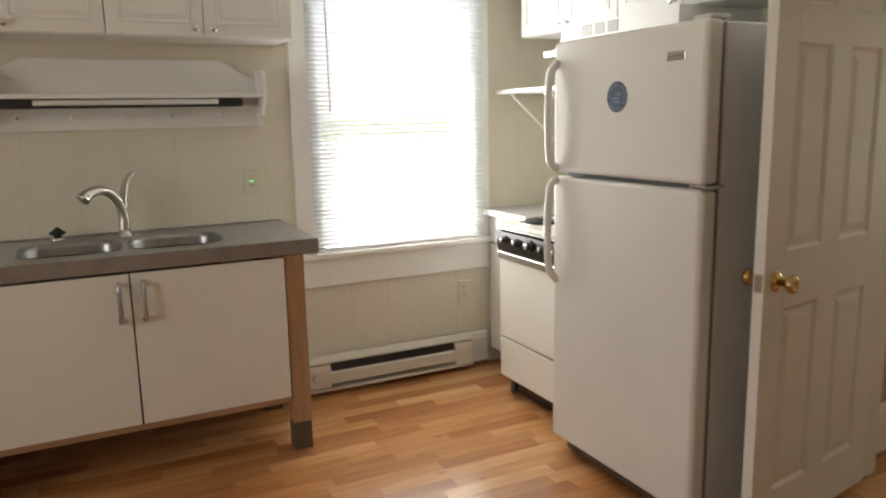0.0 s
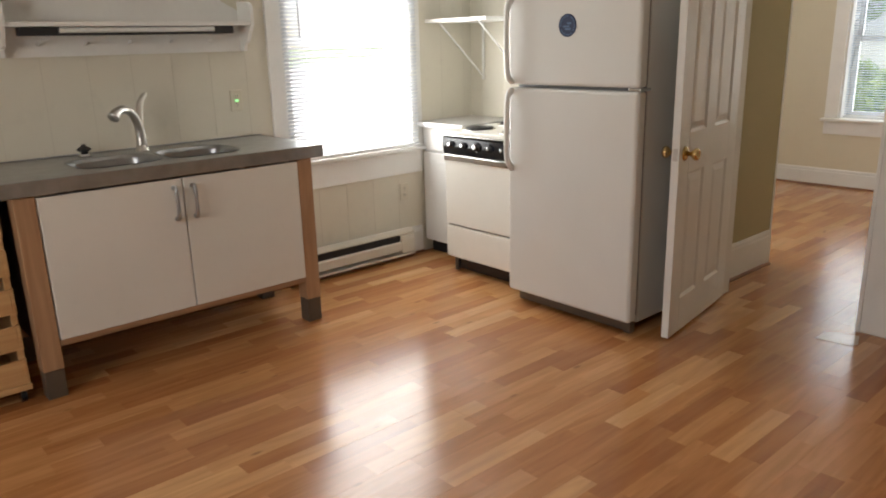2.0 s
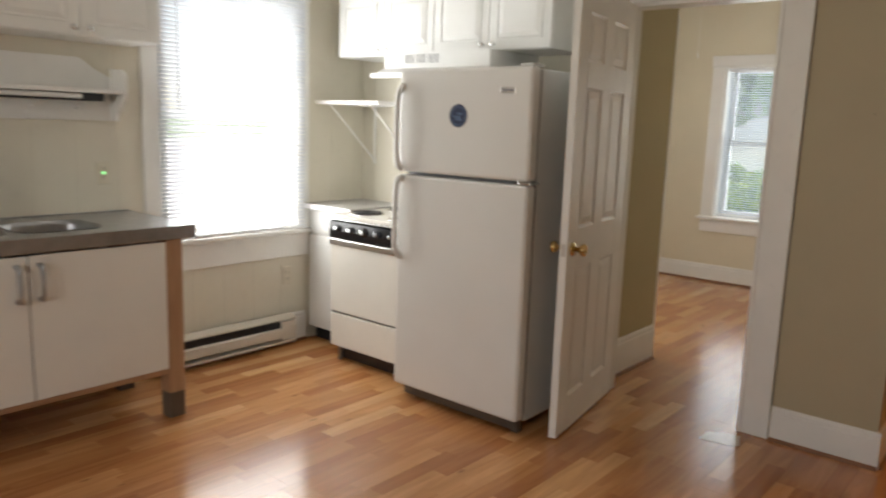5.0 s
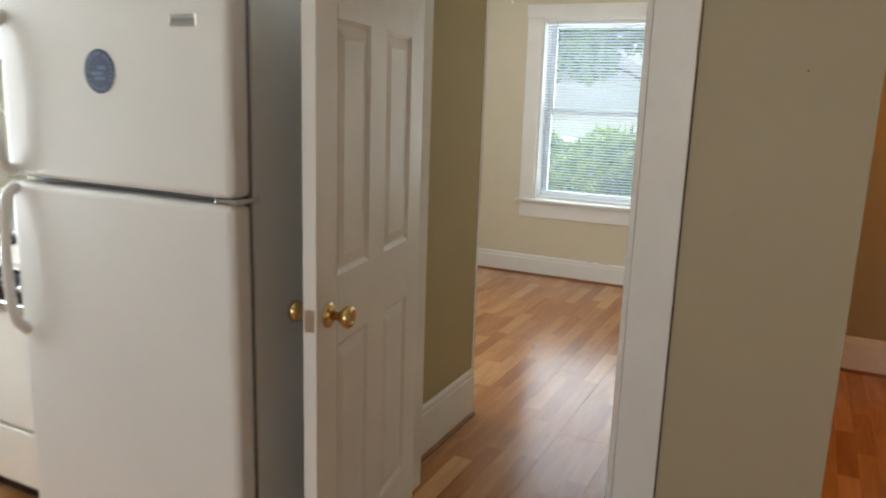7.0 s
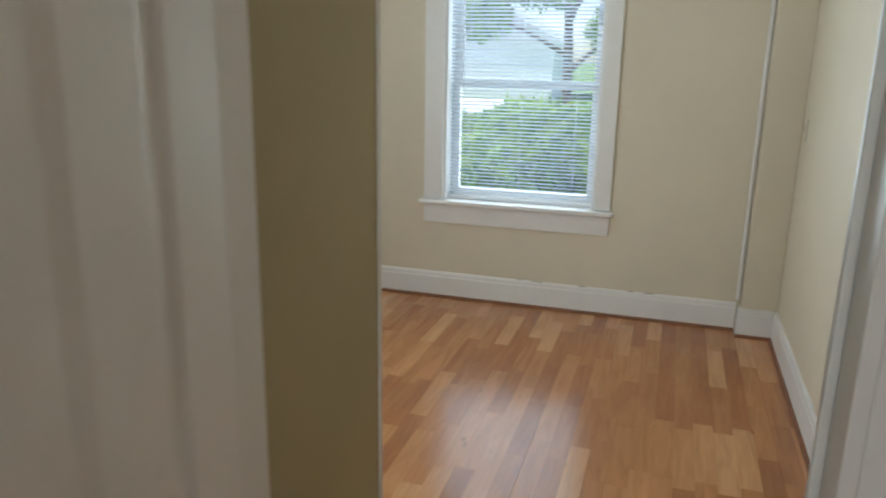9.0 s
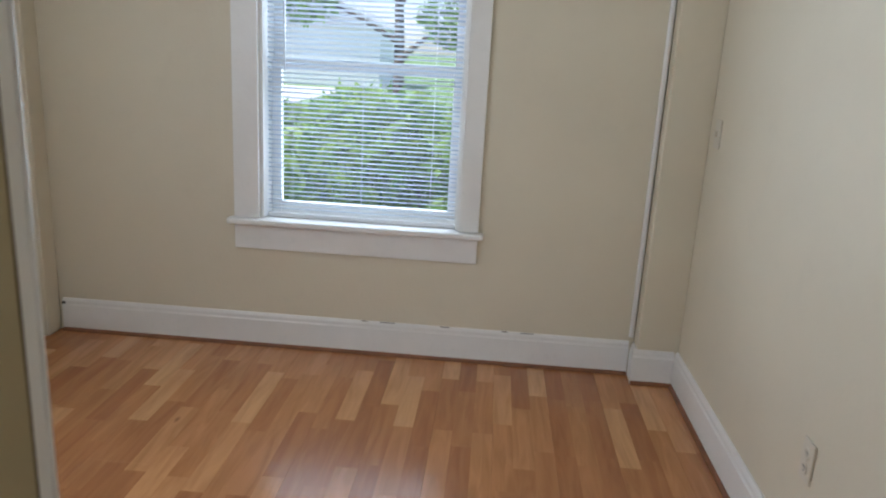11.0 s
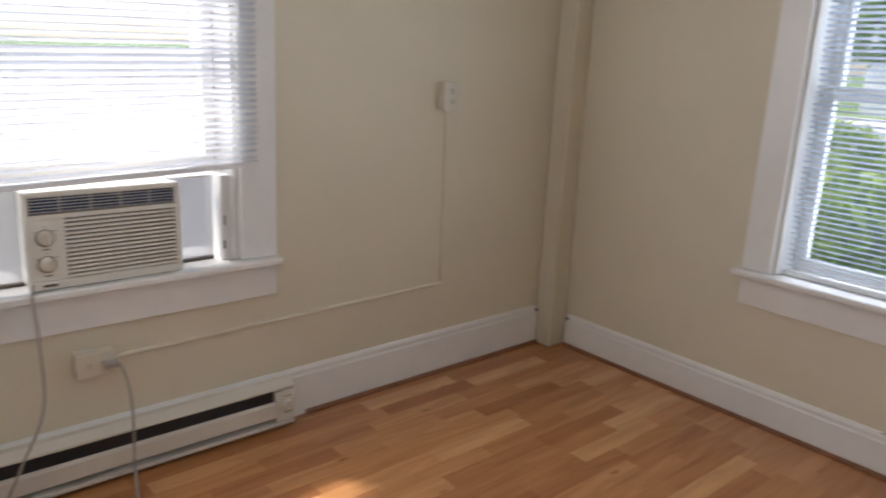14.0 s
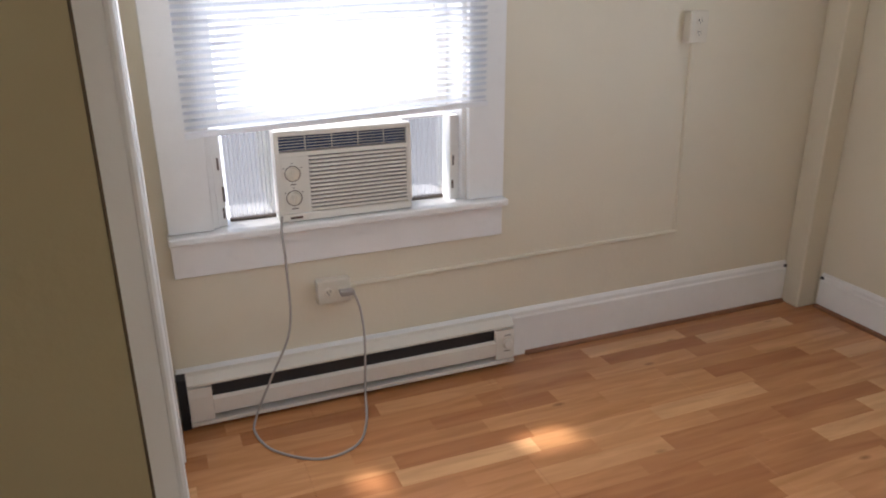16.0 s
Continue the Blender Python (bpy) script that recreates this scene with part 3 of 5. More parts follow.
def window(name, place, turn, w, z0, z1, label, left=0.12, right=0.12, apron=0.13, head=0.10, raised=0.0, horn=0.025):
    """A double-hung window. Along its own x from 0 to w, its own y outwards, z from sill to head."""
    t = thing(name, label, "window", place, turn, kind="structure")
    d = 0.022
    part("side_casing", boxed(-left, 0, -d, 0, z0 + 0.028, z1, 0.003), TRIM, t)
    part("side_casing", boxed(w, w + right, -d, 0, z0 + 0.028, z1, 0.003), TRIM, t)
    part("head_casing", boxed(-left - 0.01, w + right + 0.01, -d - 0.004, 0, z1 + 0.001, z1 + head, 0.003), TRIM, t)
    part("window_sill", boxed(-left - horn, w + right + horn, -0.06, 0.115, z0, z0 + 0.026, 0.007, 3), TRIM, t)
    part("apron", boxed(-left, w + right, -0.018, 0, z0 - apron, z0 - 0.001, 0.003), TRIM, t)
    part("jamb", boxed(0, 0.018, 0.0, 0.24, z0 + 0.028, z1, 0.002), TRIM, t)
    part("jamb", boxed(w - 0.018, w, 0.0, 0.24, z0 + 0.028, z1, 0.002), TRIM, t)
    part("head_jamb", boxed(0.018, w - 0.018, 0.0, 0.24, z1 - 0.018, z1, 0.002), TRIM, t)
    part("outer_sill", boxed(0.018, w - 0.018, 0.116, 0.30, z0 - 0.02, z0 + 0.012, 0.003), TRIM, t)
    mid = (z0 + z1) / 2

    def sash(nm, y0, a, b):
        bm = bmesh.new()
        s = 0.045
        box(bm, 0.020, 0.020 + s, y0, y0 + 0.034, a, b, 0.003)
        box(bm, w - 0.020 - s, w - 0.020, y0, y0 + 0.034, a, b, 0.003)
        box(bm, 0.020 + s, w - 0.020 - s, y0, y0 + 0.034, a, a + 0.055, 0.003)
        box(bm, 0.020 + s, w - 0.020 - s, y0, y0 + 0.034, b - 0.04, b, 0.003)
        ob = part(nm, bm, TRIM, t)
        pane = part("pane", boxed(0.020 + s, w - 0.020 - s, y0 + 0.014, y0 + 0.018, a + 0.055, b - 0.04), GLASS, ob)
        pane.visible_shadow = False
    sash("upper_sash", 0.165, mid - 0.02, z1 - 0.02)
    sash("lower_sash", 0.125, z0 + 0.03 + raised, mid + 0.02 + raised * 0.999)
    return t


def blind(name, place, turn, w, z0, z1, tilt, label, lift=0.0, pitch=0.0215, wand=0.06, vinyl=None):
    """A mini blind: head rail, curved slats, bottom rail, ladder cords, lift cord and wand. lift: metres by which the right end hangs higher."""
    t = thing(name, label, "window blind", place, turn)
    part("head_rail", boxed(0, w, -0.014, 0.014, z1 - 0.028, z1, 0.003), SLAT_RAIL, t)
    n = 5
    bm = bmesh.new()
    rows = []
    ca, sa = math.cos(radians(tilt)), math.sin(radians(tilt))
    for x in (0.004, w - 0.004):
        r = []
        for i in range(n):
            s = (i / (n - 1) - 0.5) * 0.025
            h = 0.0028 * (1 - (2 * i / (n - 1) - 1) ** 2)
            r.append(bm.verts.new((x, s * ca - h * sa, s * sa + h * ca)))
        rows.append(r)
    for i in range(n - 1):
        bm.faces.new((rows[0][i], rows[1][i], rows[1][i + 1], rows[0][i + 1]))
    slat_mesh = finish(bm, "slat", vinyl or SLAT, smooth=True)
    z, k = z1 - 0.045, 0
    lean = math.atan2(lift, w)
    while z > z0 + 0.018:
        ob = new("slat", slat_mesh)
        ob.parent = t
        f = (z1 - z) / (z1 - z0)
        ob.matrix_basis = pose(0, 0.0006 * math.sin(k * 1.7), z + 0.0008 * math.sin(k * 2.3), 0, -math.degrees(lean) * f + 0.12 * math.sin(k * 0.9), 0)
        z -= pitch
        k += 1
    bm = boxed(0.002, w - 0.002, -0.012, 0.012, -0.009, 0.009, 0.003)
    rail = part("bottom_rail", bm, SLAT_RAIL, t)
    rail.matrix_basis = pose(0, 0, z0 + 0.009, 0, -math.degrees(lean), 0)
    for x in (0.12, w / 2, w - 0.12):
        for y in (-0.013, 0.013):
            part("ladder_cord", rod(bmesh.new(), (x, y, z1 - 0.028), (x, y, z0 + 0.012 + lift * x / w), 0.0007, 5), SLAT_RAIL, t)
    part("tilt_wand", rod(bmesh.new(), (wand, -0.022, z1 - 0.02), (wand + 0.004, -0.024, z1 - 0.72), 0.0035, 6), WAND, t, "clear tilt wand")
    return t


SLAT_RAIL = mat("white_blind_rail", (0.80, 0.81, 0.82), 0.4, spread=0.02)
WAND = mat("clear_plastic_wand", (0.45, 0.47, 0.5), 0.2, spread=0.05)

window("window_1", (KW[0], N, 0), 0, KW[1] - KW[0], KW[2], KW[3], "white painted kitchen window with casing, sill and apron", 0.125, 0.085, 0.15, 0.095)
window("window_2", (BW[0], N, 0), 0, BW[1] - BW[0], BW[2], BW[3], "white painted bedroom window opened over the air conditioner", 0.139, 0.139, 0.122, 0.10, raised=0.30, horn=0.005)
window("window_3", (6.90, GW[1], 0), -90, GW[1] - GW[0], GW[2], GW[3], "white painted bedroom window facing the garden", 0.118, 0.091, 0.121, 0.096)
blind("window_blind", (1.797, N - 0.045, 0), 0, 0.975, KW[2] + 0.03, KW[3] + 0.03, -40, "white vinyl mini blind lowered in the kitchen window", wand=0.10)
blind("window_blind", (4.247, N - 0.045, 0), 0, 0.998, 0.980, 2.11, -30, "white vinyl mini blind hanging crooked above the air conditioner", lift=0.035, wand=0.075)
blind("window_blind", (6.945, GW[1] - 0.022, 0), -90, GW[1] - GW[0] - 0.044, GW[2] + 0.03, GW[3] - 0.02, -21, "white vinyl mini blind with open slats in the garden window", wand=0.085, vinyl=SLAT_TINTED)
# unseen window, assumed and placed so daylight fills the kitchen
window("window_4", (-2.2, 0.6, 0), 90, 2.0, 0.8, 2.2, "white painted kitchen window opposite the stove, unseen, added for fill light")

# ---- kitchen: wall cabinets ----


def wall_cabinet(place, turn, w, h, depth, label):
    """A two-door wall cabinet; its own front at y = 0, back at y = depth, lower left corner at the origin."""
    c = thing("wall_cabinet", label, "cabinet", place, turn, group="wall cabinets")
    part("body", boxed(0, w, 0.002, depth, 0, h, 0.002), CAB_WHITE, c)
    dw = w / 2 - 0.003
    for k, kx in ((0, dw - 0.035), (1, 0.035)):
        raised = raised_door_mesh(c, dw, h - 0.006, kx)
        raised.location = (0.0015 + k * (w / 2), 0, 0.003)
    return c


def raised_door_mesh(parent, w, h, knob_x):
    """One cabinet door: the leaf mesh carries its moulding, panel and knob."""
    leaf = part("cabinet_door", boxed(0, w, -0.018, 0, 0, h, 0.003), CAB_WHITE, parent)
    r = 0.05
    ring = bmesh.new()
    for a in ((r, w - r, r, r + 0.009), (r, w - r, h - r - 0.009, h - r), (r, r + 0.009, r + 0.009, h - r - 0.009), (w - r - 0.009, w - r, r + 0.009, h - r - 0.009)):
        box(ring, a[0], a[1], -0.0235, -0.0175, a[2], a[3], 0.002)
    part("moulding", ring, CAB_WHITE, leaf)
    bm = bmesh.new()
    i, o = r + 0.034, r + 0.013
    vs = [bm.verts.new((x, -0.0178, z)) for x, z in ((o, o), (w - o, o), (w - o, h - o), (o, h - o))]
    us = [bm.verts.new((x, -0.0245, z)) for x, z in ((i, i), (w - i, i), (w - i, h - i), (i, h - i))]
    bm.faces.new(us)
    for k in range(4):
        bm.faces.new((vs[k], vs[(k + 1) % 4], us[(k + 1) % 4], us[k]))
    part("raised_panel", bm, CAB_WHITE, leaf)
    bm = lathe(bmesh.new(), [(0.006, 0), (0.005, 0.012), (0.013, 0.018), (0.015, 0.024), (0.010, 0.029)], (knob_x, -0.018, 0.03), (0, -1, 0), 14)
    part("knob", bm, CHROME, leaf, "small chrome knob", smooth=True)
    return leaf


wall_cabinet((0.152, 3.757, 1.757), 0, 0.766, 0.51, 0.29, "white raised-panel wall cabinet over the sink")
wall_cabinet((0.919, 3.757, 1.757), 0, 0.750, 0.51, 0.29, "white raised-panel wall cabinet over the sink beside the window")
wall_cabinet((2.972, 3.907, 1.813), -90, 0.783, 0.362, 0.325, "short white raised-panel wall cabinet over the range hood")
wall_cabinet((2.972, 3.122, 1.813), -90, 0.768, 0.362, 0.325, "short white raised-panel wall cabinet over the refrigerator")


# ---- kitchen: sink unit, faucet, shelf light ----
SX0, SX1, SY, TOP = 0.188, 1.640, 3.41, 0.925
unit = thing("sink_cabinet", "freestanding beech-framed sink cabinet with white doors", "cabinet")
for x0 in (0.228, 1.494):
    for y0, nm in ((3.425, "leg"), (3.93, "leg")):
        leg = part(nm, boxed(x0, x0 + 0.082, y0, y0 + 0.082, 0.125, 0.860, 0.004), BEECH_Z, unit)
        part("foot", boxed(x0 + 0.002, x0 + 0.080, y0 + 0.002, y0 + 0.080, 0.0, 0.125, 0.004), FOOT, leg, "dark grey plastic foot")
part("bottom_rail", boxed(0.310, 1.494, 3.43, 3.46, 0.222, 0.248, 0.003), BEECH_X, unit)
part("back_rail", boxed(0.310, 1.494, 3.965, 3.995, 0.222, 0.248, 0.003), BEECH_X, unit)
# left side panel near-black, the right one white
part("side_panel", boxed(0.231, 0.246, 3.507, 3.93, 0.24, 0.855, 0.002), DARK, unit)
part("side_panel", boxed(1.556, 1.571, 3.507, 3.93, 0.24, 0.855, 0.002), SINK_DOOR, unit)
part("bottom_panel", boxed(0.310, 1.494, 3.46, 3.965, 0.232, 0.248), SINK_DOOR, unit)
part("back_panel", boxed(0.310, 1.494, 3.995, 4.0, 0.248, 0.855), SINK_DOOR, unit)
for x0, x1, hx in ((0.314, 0.8995, 0.860), (0.9055, 1.490, 0.946)):
    dr = part("cabinet_door", boxed(x0, x1, 3.416, 3.434, 0.252, 0.853, 0.002), SINK_DOOR, unit)
    bm = bmesh.new()
    tube(bm, [(hx, 3.415, 0.815), (hx, 3.392, 0.812), (hx, 3.384, 0.79), (hx, 3.382, 0.745), (hx, 3.384, 0.70), (hx, 3.392, 0.678), (hx, 3.415, 0.675)], lambda s: 0.0085 + 0.003 * abs(2 * s - 1), 8)
    part("handle", bm, STEEL, dr, "brushed steel bow handle", smooth=True)


def rounded(x0, x1, y0, y1, r, n=6):
    pts = []
    for cx, cy, a0 in ((x1 - r, y0 + r, -90), (x1 - r, y1 - r, 0), (x0 + r, y1 - r, 90), (x0 + r, y0 + r, 180)):
        for i in range(n + 1):
            a = radians(a0 + 90 * i / n)
            pts.append((cx + r * math.cos(a), cy + r * math.sin(a)))
    return pts


def steel_top():
    """The sheet of the worktop: a top with two basin holes, a rolled front edge and a low back lip."""
    bm = bmesh.new()
    outer = [(SX0, SY), (SX1, SY), (SX1, 4.045), (SX0, 4.045)]
    loops = [outer, rounded(*B1, 0.085), rounded(*B2, 0.085)]
    edges = []
    for lp in loops:
        vs = [bm.verts.new((x, y, TOP)) for x, y in lp]
        edges += [bm.edges.new((vs[i], vs[(i + 1) % len(vs)])) for i in range(len(vs))]
    bmesh.ops.triangle_fill(bm, edges=edges, use_beauty=True)
    for x0, x1, y0, y1 in ((SX0, SX1, SY - 0.001, SY + 0.012), (SX0, SX0 + 0.012, SY + 0.012, 4.045), (SX1 - 0.012, SX1, SY + 0.012, 4.045)):
        box(bm, x0, x1, y0, y1, TOP - 0.062, TOP - 0.0005, 0.003)
    box(bm, SX0, SX1, 4.038, 4.047, TOP + 0.0005, TOP + 0.006, 0.002)
    return bm


B1, B2 = (0.53, 0.895, 3.53, 3.86), (0.93, 1.285, 3.53, 3.86)
top = thing("worktop", "stainless steel worktop with two basins and a rolled edge", "worktop")
part("sheet", steel_top(), STEEL, top)
for x0, x1, y0, y1 in (B1, B2):
    bm = bmesh.new()
    rings = []
    for ins, z in ((-0.006, TOP + 0.003), (0.0, TOP + 0.001), (0.006, TOP - 0.02), (0.012, TOP - 0.13), (0.03, TOP - 0.155), (0.07, TOP - 0.165)):
        rings.append([bm.verts.new((x, y, z)) for x, y in rounded(x0 + ins, x1 - ins, y0 + ins, y1 - ins, max(0.03, 0.088 - ins * 0.4))])
    for a, b in zip(rings, rings[1:]):
        n = len(a)
        for i in range(n):
            bm.faces.new((a[i], a[(i + 1) % n], b[(i + 1) % n], b[i]))
    bm.faces.new(rings[-1])
    basin = part("basin", bm, BASIN, top, smooth=True)
    part("drain", lathe(bmesh.new(), [(0.045, 0), (0.043, 0.004), (0.03, 0.004), (0.028, 0.002)], ((x0 + x1) / 2, (y0 + y1) / 2, TOP - 0.166), (0, 0, 1), 20), CHROME, basin)

faucet = thing("faucet", "satin nickel single-lever kitchen faucet behind the basins", "faucet", (0.928, 3.925, TOP))
part("base", lathe(bmesh.new(), [(0.034, 0), (0.034, 0.006), (0.028, 0.012), (0.026, 0.03)], (0, 0, 0.0005), (0, 0, 1)), NICKEL, faucet, smooth=True)
bm = bmesh.new()
tube(bm, [(0, 0, 0.02), (0.0, -0.002, 0.09), (-0.014, -0.010, 0.15), (-0.046, -0.034, 0.195), (-0.090, -0.068, 0.212), (-0.134, -0.102, 0.200), (-0.155, -0.118, 0.180)], lambda s: 0.026 - 0.006 * math.sin(math.pi * s) + 0.004 * max(0, s - 0.75), 14)
part("spout", bm, NICKEL, faucet, smooth=True)
bm = bmesh.new()
tube(bm, [(0, 0, 0.13), (0.01, 0.004, 0.19), (0.022, 0.012, 0.235), (0.05, 0.02, 0.268), (0.062, 0.022, 0.272)], lambda s: 0.020 - 0.012 * s, 12)
part("lever", bm, NICKEL, faucet, smooth=True)
spray = thing("sink_sprayer", "chrome and dark side sprayer on the worktop", "faucet sprayer", (0.665, 3.95, TOP))
part("collar", lathe(bmesh.new(), [(0.030, 0), (0.028, 0.008), (0.02, 0.016), (0.016, 0.022)], (0, 0, 0.0005), (0, 0, 1)), CHROME, spray, smooth=True)
part("nozzle", lathe(bmesh.new(), [(0.014, 0.022), (0.03, 0.03), (0.032, 0.038), (0.012, 0.05), (0.008, 0.058)], (0, 0, 0), (0, 0, 1)), DARK, spray, smooth=True)

# wall shelf with a light tube over the sink
shelf = thing("wall_shelf", "white painted scalloped wall shelf with a fluorescent tube", "shelf")
bm = bmesh.new()
prism(bm, [(0.395, 1.385), (1.575, 1.385), (1.575, 1.585), (1.54, 1.605), (1.48, 1.635), (1.41, 1.685), (0.60, 1.685), (0.50, 1.64), (0.445, 1.625), (0.395, 1.625)], 1, N - 0.018, N - 0.0005)
part("back_board", bm, TRIM, shelf)
for x0 in (0.395, 1.557):
    bm = bmesh.new()
    side = [(3.885, 1.52), (3.885, 1.60), (3.90, 1.625), (3.935, 1.635), (N - 0.019, 1.64), (N - 0.019, 1.385), (3.99, 1.385), (3.98, 1.42), (3.945, 1.435), (3.925, 1.47), (3.90, 1.50)]
    prism(bm, side, 0, x0, x0 + 0.018)
    part("bracket", bm, TRIM, shelf)
part("board", boxed(0.414, 1.556, 3.895, N - 0.019, 1.515, 1.535, 0.003), TRIM, shelf)
part("light_housing", boxed(0.47, 1.47, 3.915, 3.985, 1.477, 1.514, 0.003), DARK, shelf, "dark fluorescent light housing")
part("tube", rod(bmesh.new(), (0.63, 3.912, 1.499), (1.36, 3.912, 1.499), 0.012, 12), SIDING, shelf, "white fluorescent tube")
for k in range(5):
    part("peg", rod(bmesh.new(), (0.56 + 0.205 * k, N - 0.019, 1.44), (0.56 + 0.205 * k, N - 0.07, 1.45), 0.007, 8), TRIM, shelf)


# ---- kitchen: storage cart ----
cart = thing("storage_cart", "pine storage cart with five slatted trays on castors", "cart", (-0.142, 3.47, 0))
CW, CD = 0.325, 0.50
for z in (0.085, 0.235, 0.39, 0.55, 0.71):
    tray = part("tray", boxed(0.012, CW - 0.012, 0.0, 0.014, z, z + 0.105, 0.003), PINE, cart)
    part("back_board", boxed(0.012, CW - 0.012, CD - 0.014, CD, z, z + 0.125, 0.003), PINE, tray)
    tall = 0.235 if z > 0.7 else 0.145
    for x0 in (0.0, CW - 0.012):
        bm = bmesh.new()
        prism(bm, [(0, z), (CD, z), (CD, z + tall), (0.14, z + tall), (0.04, z + tall - 0.03), (0, z + 0.105)], 0, x0, x0 + 0.012)
        part("side_board", bm, PINE, tray)
    for k in range(5):
        x0 = 0.018 + k * 0.0615
        part("slat", boxed(x0, x0 + 0.047, 0.014, CD - 0.014, z + 0.012, z + 0.022, 0.002), PINE, tray)
part("grip_hole", boxed(CW - 0.0135, CW - 0.011, 0.17, 0.26, 0.885, 0.912, 0.0), DARK, cart)
for x0 in (0.0, CW - 0.025):
    for y0 in (0.0, CD - 0.03):
        part("post", boxed(x0 + 0.0005, x0 + 0.0245, y0 + 0.015, y0 + 0.029, 0.06, 0.72, 0.002), PINE, cart)
part("base", boxed(-0.005, CW + 0.005, -0.005, CD + 0.005, 0.058, 0.084, 0.003), PINE, cart)
for x0 in (0.03, CW - 0.03):
    for y0 in (0.03, CD - 0.03):
        part("castor", rod(bmesh.new(), (x0 - 0.011, y0, 0.029), (x0 + 0.011, y0, 0.029), 0.0285, 16), BLACK, cart, "black castor wheel")

# ---- kitchen: baseboard heater, outlets ----


def heater(place, length, dial, label, turn=0, end=0.078):
    """Electric baseboard heater; its own back at y = 0, front towards -y, x from 0 to length."""
    h = thing("baseboard_heater", label, "heater", place, turn)
    prof = [(0, 0.012), (0, 0.185), (-0.03, 0.186), (-0.058, 0.166), (-0.058, 0.158), (-0.012, 0.160), (-0.012, 0.03), (-0.065, 0.024), (-0.065, 0.012)]
    part("casing", prism(bmesh.new(), prof, 0, 0.0, length), HEATER_PAINT, h)
    part("front_panel", prism(bmesh.new(), [(-0.055, 0.044), (-0.063, 0.048), (-0.063, 0.102), (-0.050, 0.110), (-0.047, 0.106), (-0.056, 0.098), (-0.056, 0.05)], 0, end, length - end), HEATER_PAINT, h)
    part("element", boxed(end, length - end, -0.045, -0.0125, 0.05, 0.148), DARK, h, "dark heating fins")
    for x0 in (0.001, length - end + 0.001):
        part("end_cover", prism(bmesh.new(), [(-0.0125, 0.03), (-0.064, 0.03), (-0.064, 0.118), (-0.0575, 0.149), (-0.0125, 0.149)], 0, x0, x0 + end - 0.002), HEATER_PAINT, h)
    if dial:
        part("thermostat_dial", lathe(bmesh.new(), [(0.020, 0), (0.020, 0.006), (0.016, 0.012), (0.014, 0.012)], (length - 0.03, -0.0645, 0.095), (0, -1, 0)), BEIGE_PLASTIC, h, smooth=True)
        for z in (0.062, 0.128):
            part("mark", boxed(length - 0.045, length - 0.016, -0.0652, -0.0642, z, z + 0.003), FOOT, h)
    else:
        part("thermostat_dial", lathe(bmesh.new(), [(0.018, 0), (0.018, 0.006), (0.012, 0.012)], (0.03, -0.0645, 0.085), (0, -1, 0)), HEATER_PAINT, h, smooth=True)
    return h


heater((1.725, N - 0.0195, 0.016), 0.945, False, "off-white electric baseboard heater under the kitchen window", end=0.112)


def outlet(name, place, turn, label, w=0.07, h=0.115, surface=False, sockets=2, toggle=False):
    """Wall plate; its own back at y = 0, front towards -y, centred on the place."""
    o = thing(name, label, "outlet" if not toggle else "light switch", place, turn)
    d = 0.042 if surface else 0.007
    part("plate", boxed(-w / 2, w / 2, -d, 0, -h / 2, h / 2, 0.004 if surface else 0.003), IVORY, o)
    if toggle:
        part("toggle", boxed(-0.005, 0.005, -d - 0.012, -d, -0.012, 0.012, 0.002), IVORY, o)
        return o
    for k in range(sockets):
        s = (k - (sockets - 1) / 2) * 0.042
        cx, cz = (s, 0) if w > h else (0, s)
        f = part("socket", lathe(bmesh.new(), [(0.016, 0), (0.0165, 0.002), (0.015, 0.003)], (cx, -d, cz), (0, -1, 0), 18), IVORY, o)
        for dx in (-0.006, 0.006):
            part("slot", boxed(cx + dx - 0.0012, cx + dx + 0.0012, -d - 0.0036, -d - 0.002, cz - 0.001, cz + 0.008), DARK, f)
        part("slot", rod(bmesh.new(), (cx, -d - 0.002, cz - 0.007), (cx, -d - 0.0036, cz - 0.007), 0.0024, 8), DARK, f)
    return o


night = outlet("outlet", (1.510, N, 1.125), 0, "ivory duplex outlet with a night-light eye above the worktop")
part("indicator", boxed(-0.010, 0.010, -0.0125, -0.0104, -0.003, 0.003), LED, night, "small green glowing indicator")
outlet("outlet", (2.657, N, 0.443), 0, "cream duplex outlet under the kitchen window")
outlet("outlet", (3.30, 3.62, 1.16), -90, "cream duplex outlet on the wall behind the stove", w=0.115)

# ---- kitchen: base cabinet, stove, hood, corner shelf ----
base = thing("base_cabinet", "narrow white base cabinet in the corner", "cabinet")
part("body", boxed(2.835, 3.298, 3.60, 4.028, 0.085, 0.868, 0.002), CAB_WHITE, base)
part("toe_kick", boxed(2.88, 3.29, 3.605, 4.025, 0.0, 0.0845), DARK, base)
cd = part("cabinet_door", boxed(2.815, 2.834, 3.612, 4.02, 0.095, 0.70, 0.003), CAB_WHITE, base)
part("raised_panel", boxed(2.811, 2.8155, 3.67, 3.962, 0.155, 0.64, 0.003), CAB_WHITE, cd)
part("handle", tube(bmesh.new(), [(2.816, 3.66, 0.50), (2.795, 3.66, 0.49), (2.792, 3.66, 0.43), (2.795, 3.66, 0.37), (2.816, 3.66, 0.36)], 0.005), BLACK, cd, "black bow handle", smooth=True)
part("drawer_front", boxed(2.815, 2.834, 3.612, 4.02, 0.715, 0.86, 0.003), CAB_WHITE, base)
wt = thing("worktop", "grey laminate worktop on the corner cabinet", "worktop")
